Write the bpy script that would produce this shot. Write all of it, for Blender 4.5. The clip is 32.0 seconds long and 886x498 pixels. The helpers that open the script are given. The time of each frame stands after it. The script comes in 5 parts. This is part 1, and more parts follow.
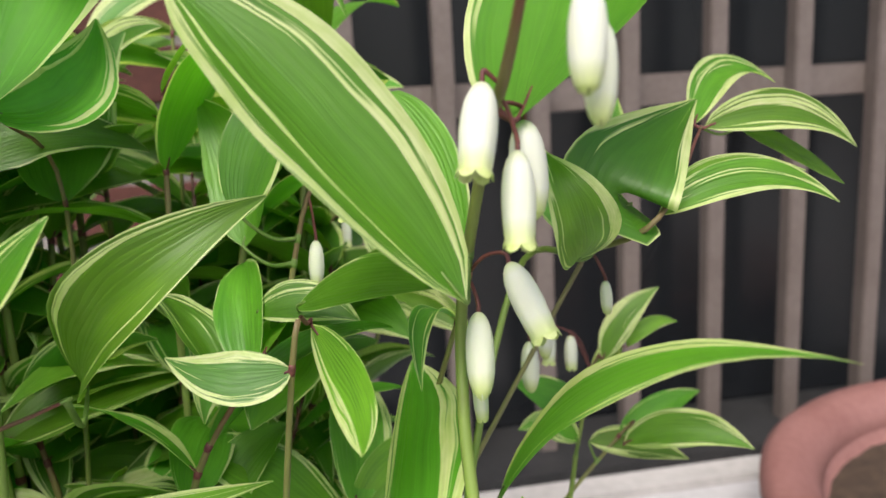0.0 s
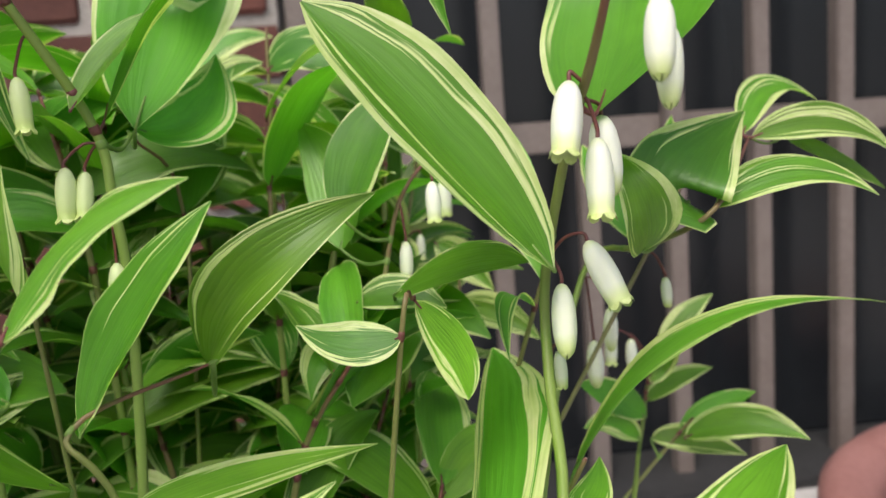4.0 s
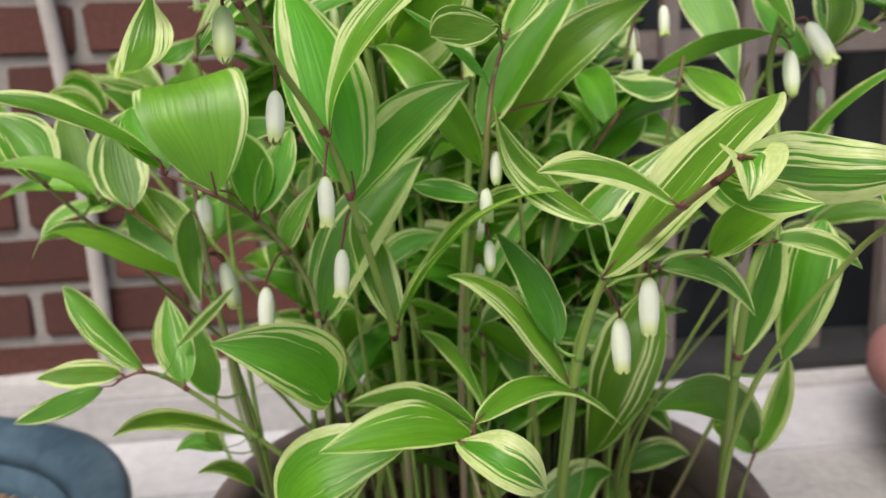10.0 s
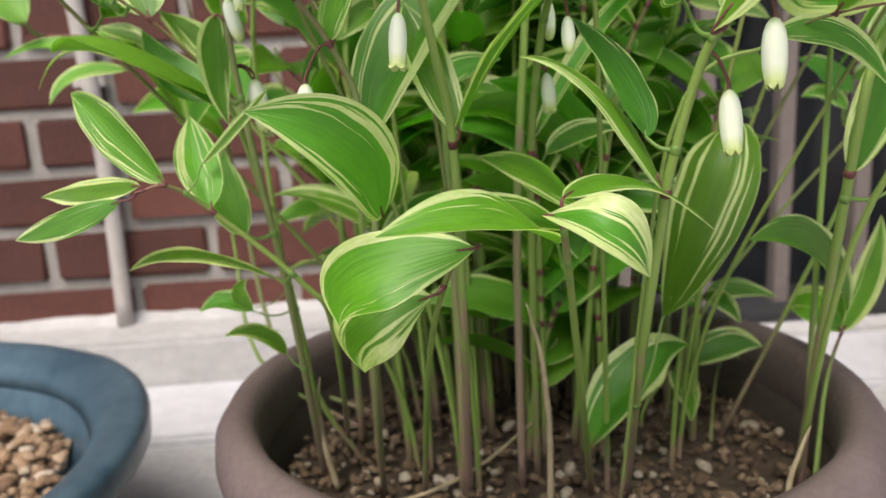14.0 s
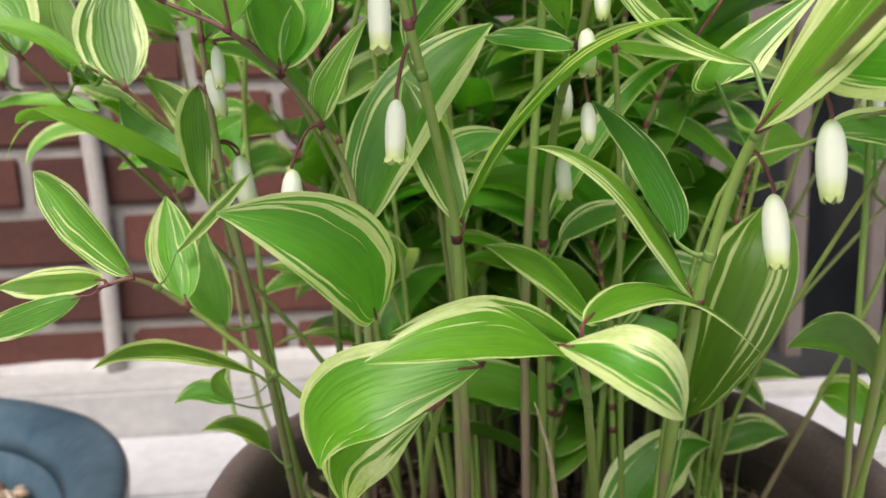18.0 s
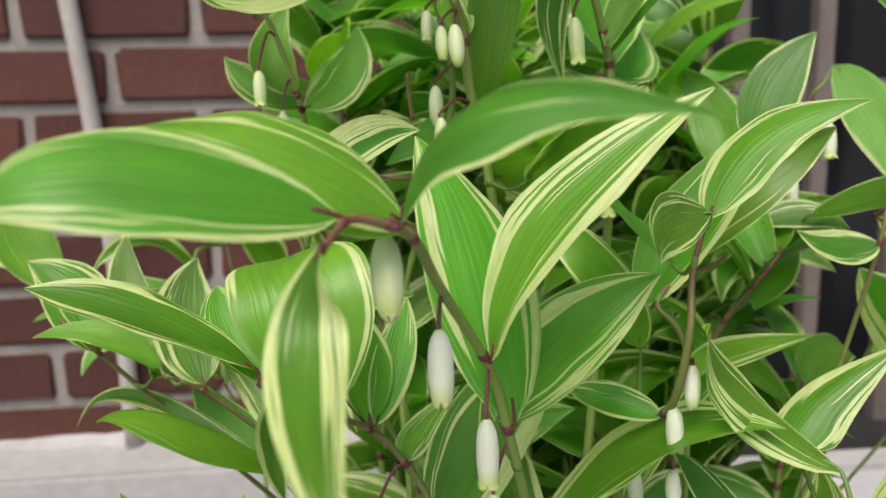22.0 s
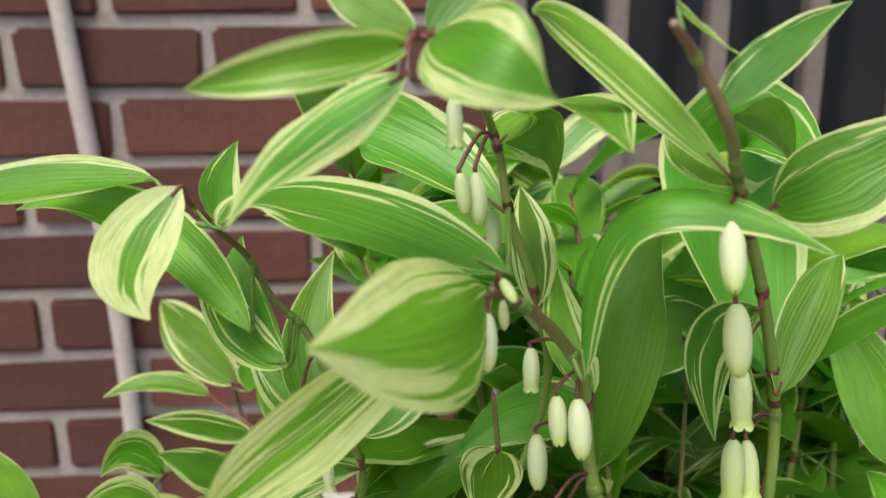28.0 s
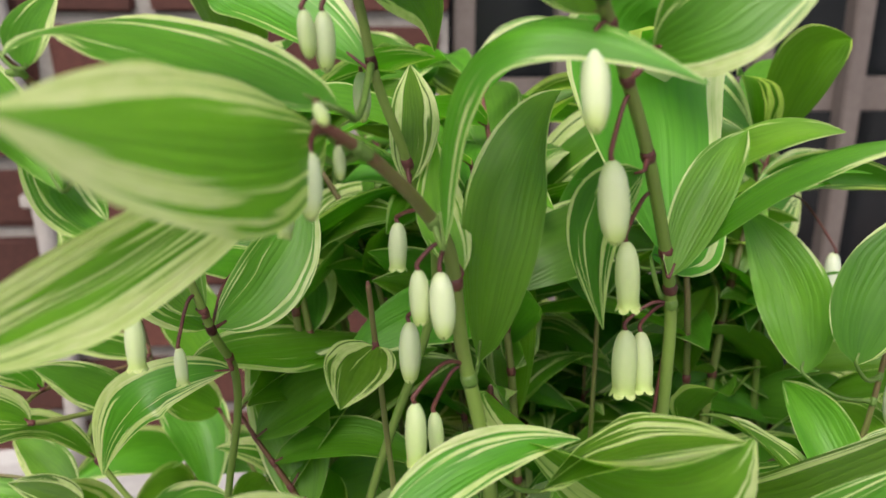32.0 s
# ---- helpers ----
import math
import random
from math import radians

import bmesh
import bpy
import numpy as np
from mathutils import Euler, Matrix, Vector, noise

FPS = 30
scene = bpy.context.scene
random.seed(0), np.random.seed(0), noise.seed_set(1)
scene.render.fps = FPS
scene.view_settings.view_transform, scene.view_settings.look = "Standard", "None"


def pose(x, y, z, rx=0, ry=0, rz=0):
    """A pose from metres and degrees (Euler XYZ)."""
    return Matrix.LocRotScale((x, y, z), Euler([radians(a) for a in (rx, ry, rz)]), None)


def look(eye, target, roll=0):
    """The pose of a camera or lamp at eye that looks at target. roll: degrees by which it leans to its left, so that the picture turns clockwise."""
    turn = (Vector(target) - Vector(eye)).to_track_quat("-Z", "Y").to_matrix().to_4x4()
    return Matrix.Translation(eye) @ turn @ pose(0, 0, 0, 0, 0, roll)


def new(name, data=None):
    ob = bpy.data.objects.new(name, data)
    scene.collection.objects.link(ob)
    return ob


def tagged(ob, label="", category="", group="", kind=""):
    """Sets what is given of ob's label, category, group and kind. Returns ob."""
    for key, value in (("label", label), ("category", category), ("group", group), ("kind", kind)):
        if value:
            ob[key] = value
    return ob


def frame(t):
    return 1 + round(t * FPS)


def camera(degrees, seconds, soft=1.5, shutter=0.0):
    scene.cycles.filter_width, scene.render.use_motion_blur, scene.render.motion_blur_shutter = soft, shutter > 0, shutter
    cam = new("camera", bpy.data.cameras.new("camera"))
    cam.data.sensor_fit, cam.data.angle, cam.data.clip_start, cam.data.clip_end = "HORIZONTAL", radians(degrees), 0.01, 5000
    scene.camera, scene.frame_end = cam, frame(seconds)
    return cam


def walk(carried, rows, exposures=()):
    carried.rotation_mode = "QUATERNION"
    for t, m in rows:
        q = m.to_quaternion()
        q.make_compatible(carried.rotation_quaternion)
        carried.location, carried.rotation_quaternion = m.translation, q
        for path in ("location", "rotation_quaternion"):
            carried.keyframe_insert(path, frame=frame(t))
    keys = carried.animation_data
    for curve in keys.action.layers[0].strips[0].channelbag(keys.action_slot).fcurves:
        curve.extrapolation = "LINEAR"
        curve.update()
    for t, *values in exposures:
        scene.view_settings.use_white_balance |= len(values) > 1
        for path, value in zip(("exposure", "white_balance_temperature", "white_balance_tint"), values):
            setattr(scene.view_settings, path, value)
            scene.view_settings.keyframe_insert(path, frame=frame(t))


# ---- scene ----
cam = camera(59.14, 32.0)
# seconds, place in metres, turn in degrees
PATH = [
    (0, 0.05558, -0.00985, 0.42787, 78.094, 3.050, -9.643),
    (0.5, 0.05149, -0.01748, 0.42718, 78.743, 3.124, -8.994),
    (1, 0.04655, -0.01993, 0.42233, 79.416, 3.310, -8.493),
    (1.5, 0.04445, -0.02419, 0.42306, 79.849, 3.550, -8.052),
    (2, 0.04156, -0.02952, 0.42587, 80.412, 3.590, -7.714),
    (2.5, 0.03864, -0.03664, 0.42569, 81.008, 3.675, -7.417),
    (4.5, 0.03275, -0.05121, 0.41306, 81.946, 4.318, -6.502),
    (5, 0.02707, -0.06455, 0.41171, 81.686, 4.365, -6.237),
    (5.5, 0.01648, -0.08119, 0.41256, 81.401, 4.421, -6.034),
    (6, 0.00317, -0.09793, 0.41266, 80.996, 4.314, -5.838),
    (6.5, -0.01074, -0.11077, 0.40820, 80.922, 3.839, -5.663),
    (7, -0.02938, -0.12183, 0.40821, 80.603, 3.430, -5.474),
    (7.5, -0.04481, -0.13602, 0.40543, 80.303, 3.206, -4.897),
    (8, -0.05755, -0.15078, 0.40098, 79.958, 2.921, -4.737),
    (8.5, -0.07492, -0.15760, 0.39354, 79.487, 2.534, -4.889),
    (9, -0.08940, -0.16187, 0.38312, 79.033, 2.205, -5.175),
    (9.5, -0.09645, -0.16546, 0.37202, 78.468, 2.195, -5.518),
    (10, -0.09677, -0.16758, 0.36269, 78.276, 2.498, -5.643),
    (10.5, -0.10291, -0.17048, 0.35148, 78.335, 2.696, -5.666),
    (11, -0.11341, -0.17052, 0.34539, 78.293, 2.714, -5.613),
    (11.5, -0.12331, -0.16365, 0.33351, 78.002, 2.712, -5.465),
    (12, -0.12694, -0.15487, 0.31910, 77.674, 2.754, -5.254),
    (12.5, -0.12626, -0.14843, 0.30514, 77.427, 2.804, -5.080),
    (13, -0.12334, -0.14328, 0.29512, 77.294, 2.773, -4.913),
    (13.5, -0.12057, -0.14064, 0.29052, 77.538, 2.867, -4.838),
    (14, -0.11675, -0.13674, 0.28405, 77.956, 2.933, -4.788),
    (14.5, -0.11126, -0.12741, 0.27715, 78.273, 2.936, -4.795),
    (16.5, -0.09950, -0.09572, 0.27808, 79.056, 2.553, -4.640),
    (17, -0.10197, -0.09641, 0.28629, 79.358, 2.186, -4.558),
    (17.5, -0.10758, -0.09820, 0.29481, 79.737, 1.963, -4.406),
    (18, -0.11243, -0.10185, 0.30188, 80.092, 1.996, -4.349),
    (18.5, -0.11593, -0.10376, 0.31101, 80.548, 2.075, -4.352),
    (19, -0.11645, -0.10609, 0.32153, 80.779, 2.156, -4.310),
    (19.5, -0.11813, -0.10753, 0.33134, 80.864, 2.267, -4.517),
    (20, -0.11972, -0.10865, 0.34312, 80.810, 2.337, -4.933),
    (20.5, -0.11774, -0.10641, 0.35901, 80.251, 2.347, -4.957),
    (21, -0.12313, -0.09977, 0.37551, 79.571, 2.400, -4.867),
    (21.5, -0.12983, -0.09414, 0.39689, 79.414, 2.369, -4.572),
    (22, -0.13642, -0.08526, 0.41519, 79.166, 1.594, -4.732),
    (22.5, -0.14247, -0.07789, 0.42745, 79.149, 1.040, -4.883),
    (23, -0.14748, -0.07242, 0.43811, 79.139, 0.859, -4.664),
    (23.5, -0.15153, -0.06863, 0.44984, 78.982, 1.006, -4.612),
    (24, -0.15341, -0.06421, 0.46141, 79.110, 1.036, -4.245),
    (24.5, -0.15524, -0.05537, 0.46877, 79.110, 0.915, -3.969),
    (26.5, -0.16152, -0.01071, 0.49543, 78.105, 0.382, -3.839),
    (27, -0.16001, 0.00181, 0.50867, 77.541, 0.550, -3.712),
    (27.5, -0.15684, 0.01368, 0.51575, 76.949, 0.590, -3.803),
    (28, -0.15182, 0.02240, 0.52275, 76.298, 0.615, -3.672),
    (28.5, -0.14695, 0.02872, 0.52436, 75.458, 0.598, -3.706),
    (29, -0.14369, 0.03387, 0.52130, 74.358, 0.521, -3.966),
    (29.5, -0.14237, 0.03620, 0.51912, 73.699, 0.396, -4.199),
    (30, -0.14158, 0.03672, 0.51103, 73.309, 0.242, -4.593),
    (30.5, -0.14022, 0.03818, 0.50520, 73.136, 0.032, -5.087),
    (31, -0.13554, 0.03777, 0.50198, 73.098, -0.100, -5.274),
    (31.5, -0.12993, 0.03662, 0.50002, 73.047, -0.040, -5.409),
    (32, -0.12382, 0.03531, 0.49522, 73.357, -0.206, -5.624),
]
cam.data.dof.use_dof, cam.data.dof.focus_distance, cam.data.dof.aperture_fstop = True, 0.225, 15.0
walk(cam, [(r[0], pose(*r[1:])) for r in PATH],
     exposures=[(0.0, 0.76), (6.0, 0.68), (9.5, 0.54), (13.0, 0.84), (17.0, 0.86), (22.0, 0.53), (24.0, 0.73), (28.0, 0.66), (32.0, 0.63)])

# ---- light ----
world = bpy.data.worlds.new("sky")
scene.world = world
world.use_nodes = True
wn = world.node_tree
sky = wn.nodes.new("ShaderNodeTexSky")
sky.sky_type, sky.sun_disc = "NISHITA", False
sky.sun_elevation, sky.sun_rotation = radians(57), radians(204)
sky.air_density, sky.dust_density, sky.ozone_density = 1.0, 6.0, 0.6
wn.links.new(sky.outputs[0], wn.nodes["Background"].inputs[0])
wn.nodes["Background"].inputs[1].default_value = 0.088
sun = new("sun", bpy.data.lights.new("sun", "SUN"))
sun.data.energy, sun.data.angle, sun.data.color = 1.7, radians(36), (1.0, 0.96, 0.90)
sun.matrix_world = look((-0.9, -2.05, 3.5), (0, 0, 0))

# ---- materials ----


def nodes_of(name):
    m = bpy.data.materials.new(name)
    m.use_nodes = True
    return m, m.node_tree, m.node_tree.nodes["Principled BSDF"]


def link(tree, a, b):
    tree.links.new(a, b)


def ramp(tree, fac, stops):
    r = tree.nodes.new("ShaderNodeValToRGB")
    e = r.color_ramp.elements
    while len(e) < len(stops):
        e.new(0.5)
    for k, (p, c) in enumerate(stops):
        e[k].position, e[k].color = p, (*c, 1)
    link(tree, fac, r.inputs[0])
    return r.outputs[0]


def rough_surface(name, dark, light, scale, rough=0.8, bump=0.3, fine=8.0, spots=None, vary=0.0):
    """A dull surface with broad stains and fine grain."""
    m, t, b = nodes_of(name)
    co = t.nodes.new("ShaderNodeTexCoord")
    n1, n2 = t.nodes.new("ShaderNodeTexNoise"), t.nodes.new("ShaderNodeTexNoise")
    for n, s, d in ((n1, scale, 6), (n2, scale * fine, 4)):
        n.inputs["Scale"].default_value, n.inputs["Detail"].default_value = s, d
        link(t, co.outputs["Object"], n.inputs["Vector"])
    mix = t.nodes.new("ShaderNodeMath")
    mix.operation = "MULTIPLY_ADD"
    mix.inputs[1].default_value = 0.45
    link(t, n2.outputs[0], mix.inputs[0])
    half = t.nodes.new("ShaderNodeMath")
    half.operation = "MULTIPLY"
    half.inputs[1].default_value = 0.55
    link(t, n1.outputs[0], half.inputs[0])
    link(t, half.outputs[0], mix.inputs[2])
    col = ramp(t, mix.outputs[0], [(0.3, dark), (0.7, light)])
    if vary:
        info, hsv = t.nodes.new("ShaderNodeObjectInfo"), t.nodes.new("ShaderNodeHueSaturation")
        mr = t.nodes.new("ShaderNodeMapRange")
        mr.inputs[3].default_value, mr.inputs[4].default_value = 1 - vary, 1 + vary
        link(t, info.outputs["Random"], mr.inputs[0])
        link(t, mr.outputs[0], hsv.inputs["Value"])
        link(t, col, hsv.inputs["Color"])
        col = hsv.outputs[0]
    link(t, col, b.inputs["Base Color"])
    b.inputs["Roughness"].default_value = rough
    bp = t.nodes.new("ShaderNodeBump")
    bp.inputs["Strength"].default_value, bp.inputs["Distance"].default_value = bump, 0.002
    link(t, n2.outputs[0], bp.inputs["Height"])
    link(t, bp.outputs[0], b.inputs["Normal"])
    return m


MAT_BRICK = rough_surface("brick_red", (0.060, 0.0195, 0.0155), (0.122, 0.042, 0.031), 14, 0.85, 0.5, 10, vary=0.28)
MAT_MORTAR = rough_surface("mortar_grey", (0.22, 0.20, 0.19), (0.36, 0.34, 0.32), 25, 0.9, 0.6)
MAT_CONCRETE = rough_surface("concrete_painted", (0.34, 0.33, 0.33), (0.49, 0.48, 0.48), 9, 0.8, 0.3)
MAT_FLOOR = rough_surface("concrete_floor", (0.27, 0.27, 0.27), (0.43, 0.42, 0.42), 12, 0.85, 0.4)
MAT_STEP = rough_surface("step_white", (0.42, 0.42, 0.445), (0.57, 0.57, 0.60), 9, 0.7, 0.2)
MAT_GRILLE = rough_surface("grille_paint", (0.13, 0.105, 0.095), (0.19, 0.16, 0.15), 20, 0.5, 0.1)
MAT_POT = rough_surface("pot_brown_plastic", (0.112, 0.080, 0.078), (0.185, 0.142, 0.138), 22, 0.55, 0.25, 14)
# same plastic as the rim, with the shade inside the pot put into its colour
MAT_POT_BODY = rough_surface("pot_shaded_plastic", (0.030, 0.022, 0.020), (0.075, 0.055, 0.050), 22, 0.6, 0.25, 14)
MAT_REDPOT = rough_surface("pot_terracotta", (0.22, 0.10, 0.09), (0.32, 0.16, 0.15), 15, 0.6, 0.2)
MAT_DISH = rough_surface("dish_blue_glaze", (0.016, 0.042, 0.068), (0.075, 0.125, 0.165), 16, 0.30, 0.15, 5)
MAT_SOIL = rough_surface("soil", (0.016, 0.010, 0.007), (0.095, 0.063, 0.042), 60, 0.95, 1.0, 5)


def stone_material(name, stops):
    m, t, b = nodes_of(name)
    g = t.nodes.new("ShaderNodeNewGeometry")
    col = ramp(t, g.outputs["Random Per Island"], stops)
    co, n = t.nodes.new("ShaderNodeTexCoord"), t.nodes.new("ShaderNodeTexNoise")
    n.inputs["Scale"].default_value, n.inputs["Detail"].default_value = 420.0, 5
    link(t, co.outputs["Object"], n.inputs["Vector"])
    mx = t.nodes.new("ShaderNodeMix")
    mx.data_type, mx.blend_type = "RGBA", "MULTIPLY"
    mx.inputs["Factor"].default_value = 0.75
    link(t, col, mx.inputs[6])
    link(t, ramp(t, n.outputs[0], [(0.3, (0.45, 0.43, 0.4)), (0.65, (1.1, 1.08, 1.05))]), mx.inputs[7])
    link(t, mx.outputs[2], b.inputs["Base Color"])
    b.inputs["Roughness"].default_value = 0.85
    bp = t.nodes.new("ShaderNodeBump")
    bp.inputs["Strength"].default_value, bp.inputs["Distance"].default_value = 0.5, 0.0008
    link(t, n.outputs[0], bp.inputs["Height"])
    link(t, bp.outputs[0], b.inputs["Normal"])
    return m


MAT_GRIT = stone_material("grit", [(0.0, (0.05, 0.03, 0.018)), (0.5, (0.13, 0.085, 0.05)), (0.85, (0.22, 0.16, 0.11)), (1.0, (0.42, 0.38, 0.32))])
MAT_GRAVEL = stone_material("gravel", [(0.0, (0.12, 0.07, 0.045)), (0.35, (0.24, 0.15, 0.09)), (0.7, (0.36, 0.25, 0.16)), (1.0, (0.52, 0.45, 0.38))])
MAT_STRAW = rough_surface("straw", (0.30, 0.24, 0.14), (0.46, 0.38, 0.26), 90, 0.8, 0.3)
MAT_CABLE = rough_surface("cable_grey", (0.36, 0.33, 0.31), (0.48, 0.45, 0.43), 20, 0.6, 0.1)
mg, tg, bg = nodes_of("dark_glass")
bg.inputs["Base Color"].default_value, bg.inputs["Roughness"].default_value = (0.012, 0.014, 0.017, 1), 0.25
MAT_GLASS = mg

MAT_SILL = rough_surface("sill_dark", (0.012, 0.013, 0.015), (0.035, 0.035, 0.037), 30, 0.6, 0.2)

# ---- mesh helpers ----


def box(bm, x0, x1, y0, y1, z0, z1, bevel=0.0):
    vs = bmesh.ops.create_cube(bm, size=1)["verts"]
    bmesh.ops.scale(bm, vec=(x1 - x0, y1 - y0, z1 - z0), verts=vs)
    bmesh.ops.translate(bm, vec=((x0 + x1) / 2, (y0 + y1) / 2, (z0 + z1) / 2), verts=vs)
    if bevel:
        bmesh.ops.bevel(bm, geom=list({e for v in vs for e in v.link_edges}), offset=bevel, segments=2, affect="EDGES")


def mesh_of(name, bm, material, smooth=False):
    me = bpy.data.meshes.new(name)
    bm.to_mesh(me)
    bm.free()
    me.materials.append(material)
    if smooth:
        for p in me.polygons:
            p.use_smooth = True
    return me


def thing(name, bm, material, label, category, group="", kind="", smooth=False):
    return tagged(new(name, mesh_of(name, bm, material, smooth)), label, category, group, kind)


def part(name, bm, material, parent, label="", smooth=True):
    ob = new(name, mesh_of(name, bm, material, smooth))
    ob.parent = parent
    if label:
        ob["label"] = label
    return ob


def lathe(bm, profile, n=64, centre=(0, 0, 0)):
    """Turns a profile of (radius, height) round the z axis."""
    rings = []
    for r, z in profile:
        if r < 1e-6:
            rings.append([bm.verts.new((centre[0], centre[1], centre[2] + z))])
        else:
            rings.append([bm.verts.new((centre[0] + r * math.cos(2 * math.pi * k / n), centre[1] + r * math.sin(2 * math.pi * k / n), centre[2] + z)) for k in range(n)])
    for a, b in zip(rings, rings[1:]):
        for k in range(n):
            j = (k + 1) % n
            if len(a) == 1:
                bm.faces.new((a[0], b[j], b[k]))
            elif len(b) == 1:
                bm.faces.new((a[k], a[j], b[0]))
            else:
                bm.faces.new((a[k], a[j], b[j], b[k]))
    bmesh.ops.recalc_face_normals(bm, faces=bm.faces[:])


# ---- structure ----
WALL_Y, FLOOR_Z, BACK_Y, JAMB = 0.886, -0.06, 0.915, -0.03
BRICK_X, BRICK_Z, JOINT = 0.205, 0.0735, 0.0145
bm = bmesh.new()
box(bm, -2.6, JAMB - 0.004, WALL_Y + 0.006, WALL_Y + 0.25, -0.06, 2.4)
wall = thing("wall_north", bm, MAT_MORTAR, "red brick wall with thick grey mortar joints", "wall", kind="structure")
bm = bmesh.new()
box(bm, -2.6, JAMB + 0.05, 0.79, WALL_Y + 0.006, FLOOR_Z - 0.05, -0.003, 0.006)
thing("ledge", bm, MAT_CONCRETE, "pale concrete ledge along the foot of the wall", "ledge", kind="structure")
bm = bmesh.new()
rows = []
for k in range(420):
    x = JAMB - 0.006 * k
    n = noise.noise(Vector((x * 14, 2, 0))) + 0.5 * noise.noise(Vector((x * 45, 7, 0)))
    h, w = 0.008 + 0.004 * n, 0.014 + 0.006 * noise.noise(Vector((x * 22, 0, 5)))
    rows.append([bm.verts.new(p) for p in ((x, WALL_Y + 0.005, h), (x, WALL_Y - 0.003, h), (x, WALL_Y - 0.6 * w, 0.45 * h), (x, WALL_Y - w, -0.0032))])
for a, b in zip(rows, rows[1:]):
    for q in range(3):
        bm.faces.new((a[q], b[q], b[q + 1], a[q + 1]))
thing("trim", bm, MAT_CONCRETE, "rough white mortar fillet at the foot of the brick wall", "fillet", kind="structure")
bm = bmesh.new()
box(bm, -2.6, 2.6, 0.635, 0.7895, FLOOR_Z - 0.06, FLOOR_Z, 0.004)
thing("step", bm, MAT_STEP, "white painted concrete step before the ledge", "step", kind="structure")
bm = bmesh.new()
vs = [bm.verts.new(p) for p in ((-60, -60, FLOOR_Z - 0.012), (60, -60, FLOOR_Z - 0.012), (60, 60, FLOOR_Z - 0.012), (-60, 60, FLOOR_Z - 0.012))]
bm.faces.new(vs)
thing("ground", bm, MAT_FLOOR, "worn grey concrete ground", "ground", kind="structure")
bm = bmesh.new()
box(bm, JAMB + 0.0505, 2.6, 0.79, 0.84, FLOOR_Z - 0.05, FLOOR_Z + 0.004, 0.004)
thing("kerb", bm, MAT_CONCRETE, "low beige concrete kerb below the window grille", "kerb", kind="structure")
# window recess beside the brick
bm = bmesh.new()
box(bm, JAMB, 2.6, 0.99, 1.15, FLOOR_Z - 0.02, 2.4)
win = thing("window_1", bm, MAT_GLASS, "dark window glass behind a metal grille", "window", kind="structure")
bm = bmesh.new()
box(bm, JAMB + 0.0505, 2.6, 0.8405, 0.9895, FLOOR_Z - 0.012, FLOOR_Z + 0.012, 0.003)
part("window_sill", bm, MAT_SILL, win, "dark weathered metal sill", smooth=False)
grille = tagged(new("window_grille"), "taupe painted metal window grille of upright bars", "grille")
for k in range(20):
    x = -0.0149 + 0.1141 * k
    bm = bmesh.new()
    box(bm, x - 0.0115, x + 0.0115, BACK_Y - 0.012, BACK_Y + 0.012, FLOOR_Z - 0.011, 2.3, 0.002)
    part("bar", bm, MAT_GRILLE, grille, smooth=False)
for z in (0.407, 1.0, 1.6):
    bm = bmesh.new()
    box(bm, JAMB, 2.6, BACK_Y + 0.0125, BACK_Y + 0.03, z - 0.02, z + 0.02, 0.002)
    part("rail", bm, MAT_GRILLE, grille, smooth=False)
conduit = tagged(new("conduit_pipe"), "thin grey plastic conduit pipe up the brick wall", "pipe")
PIPE = ((-0.461, 0.868, -0.0035), (-0.460, 0.870, 0.2), (-0.470, 0.870, 0.40), (-0.485, 0.870, 0.58), (-0.515, 0.870, 1.0), (-0.56, 0.870, 2.4))

# ---- pots ----


def pot(name, profile, rim, centre, material, label, category, rim_label, body=None):
    """A turned vessel: body and rolled rim are parts."""
    ob = tagged(new(name), label, category)
    ob.location = centre
    for what, line in (("body", profile), ("rim", rim)):
        bm = bmesh.new()
        lathe(bm, line, 80)
        for v in bm.verts:
            v.co += 0.0007 * noise.noise_vector(v.co * 25)
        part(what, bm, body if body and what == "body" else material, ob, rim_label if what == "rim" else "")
    return ob


PC = Vector((-0.0415, 0.2535, 0.0))
CLUMP = Vector((-0.0340, 0.270, 0.0))
SOIL_Z = 0.084
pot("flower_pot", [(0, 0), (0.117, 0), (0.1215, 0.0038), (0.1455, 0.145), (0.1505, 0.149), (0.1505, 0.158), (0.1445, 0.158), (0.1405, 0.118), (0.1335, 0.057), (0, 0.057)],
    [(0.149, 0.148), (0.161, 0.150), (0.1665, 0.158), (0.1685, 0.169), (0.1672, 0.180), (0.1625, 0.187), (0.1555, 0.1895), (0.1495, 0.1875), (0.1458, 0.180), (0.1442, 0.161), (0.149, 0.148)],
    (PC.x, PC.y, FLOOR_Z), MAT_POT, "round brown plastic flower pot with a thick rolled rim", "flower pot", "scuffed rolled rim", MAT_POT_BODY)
DISH = Vector((-0.53, 0.328, FLOOR_Z))
pot("bonsai_dish", [(0, 0), (0.16, 0.0), (0.165, 0.005), (0.205, 0.085), (0.230, 0.110), (0.226, 0.114), (0.205, 0.110), (0.196, 0.085), (0.188, 0.066), (0, 0.066)],
    [(0.228, 0.107), (0.243, 0.111), (0.2480, 0.117), (0.2490, 0.130), (0.2475, 0.1345), (0.243, 0.1368), (0.238, 0.1372), (0.225, 0.1335), (0.216, 0.1285), (0.210, 0.1215), (0.2055, 0.1095), (0.228, 0.107)],
    DISH, MAT_DISH, "shallow round blue-glazed bowl filled with gravel", "bowl", "wide sloping glazed rim")
CLAY = Vector((0.735, 0.49, FLOOR_Z))
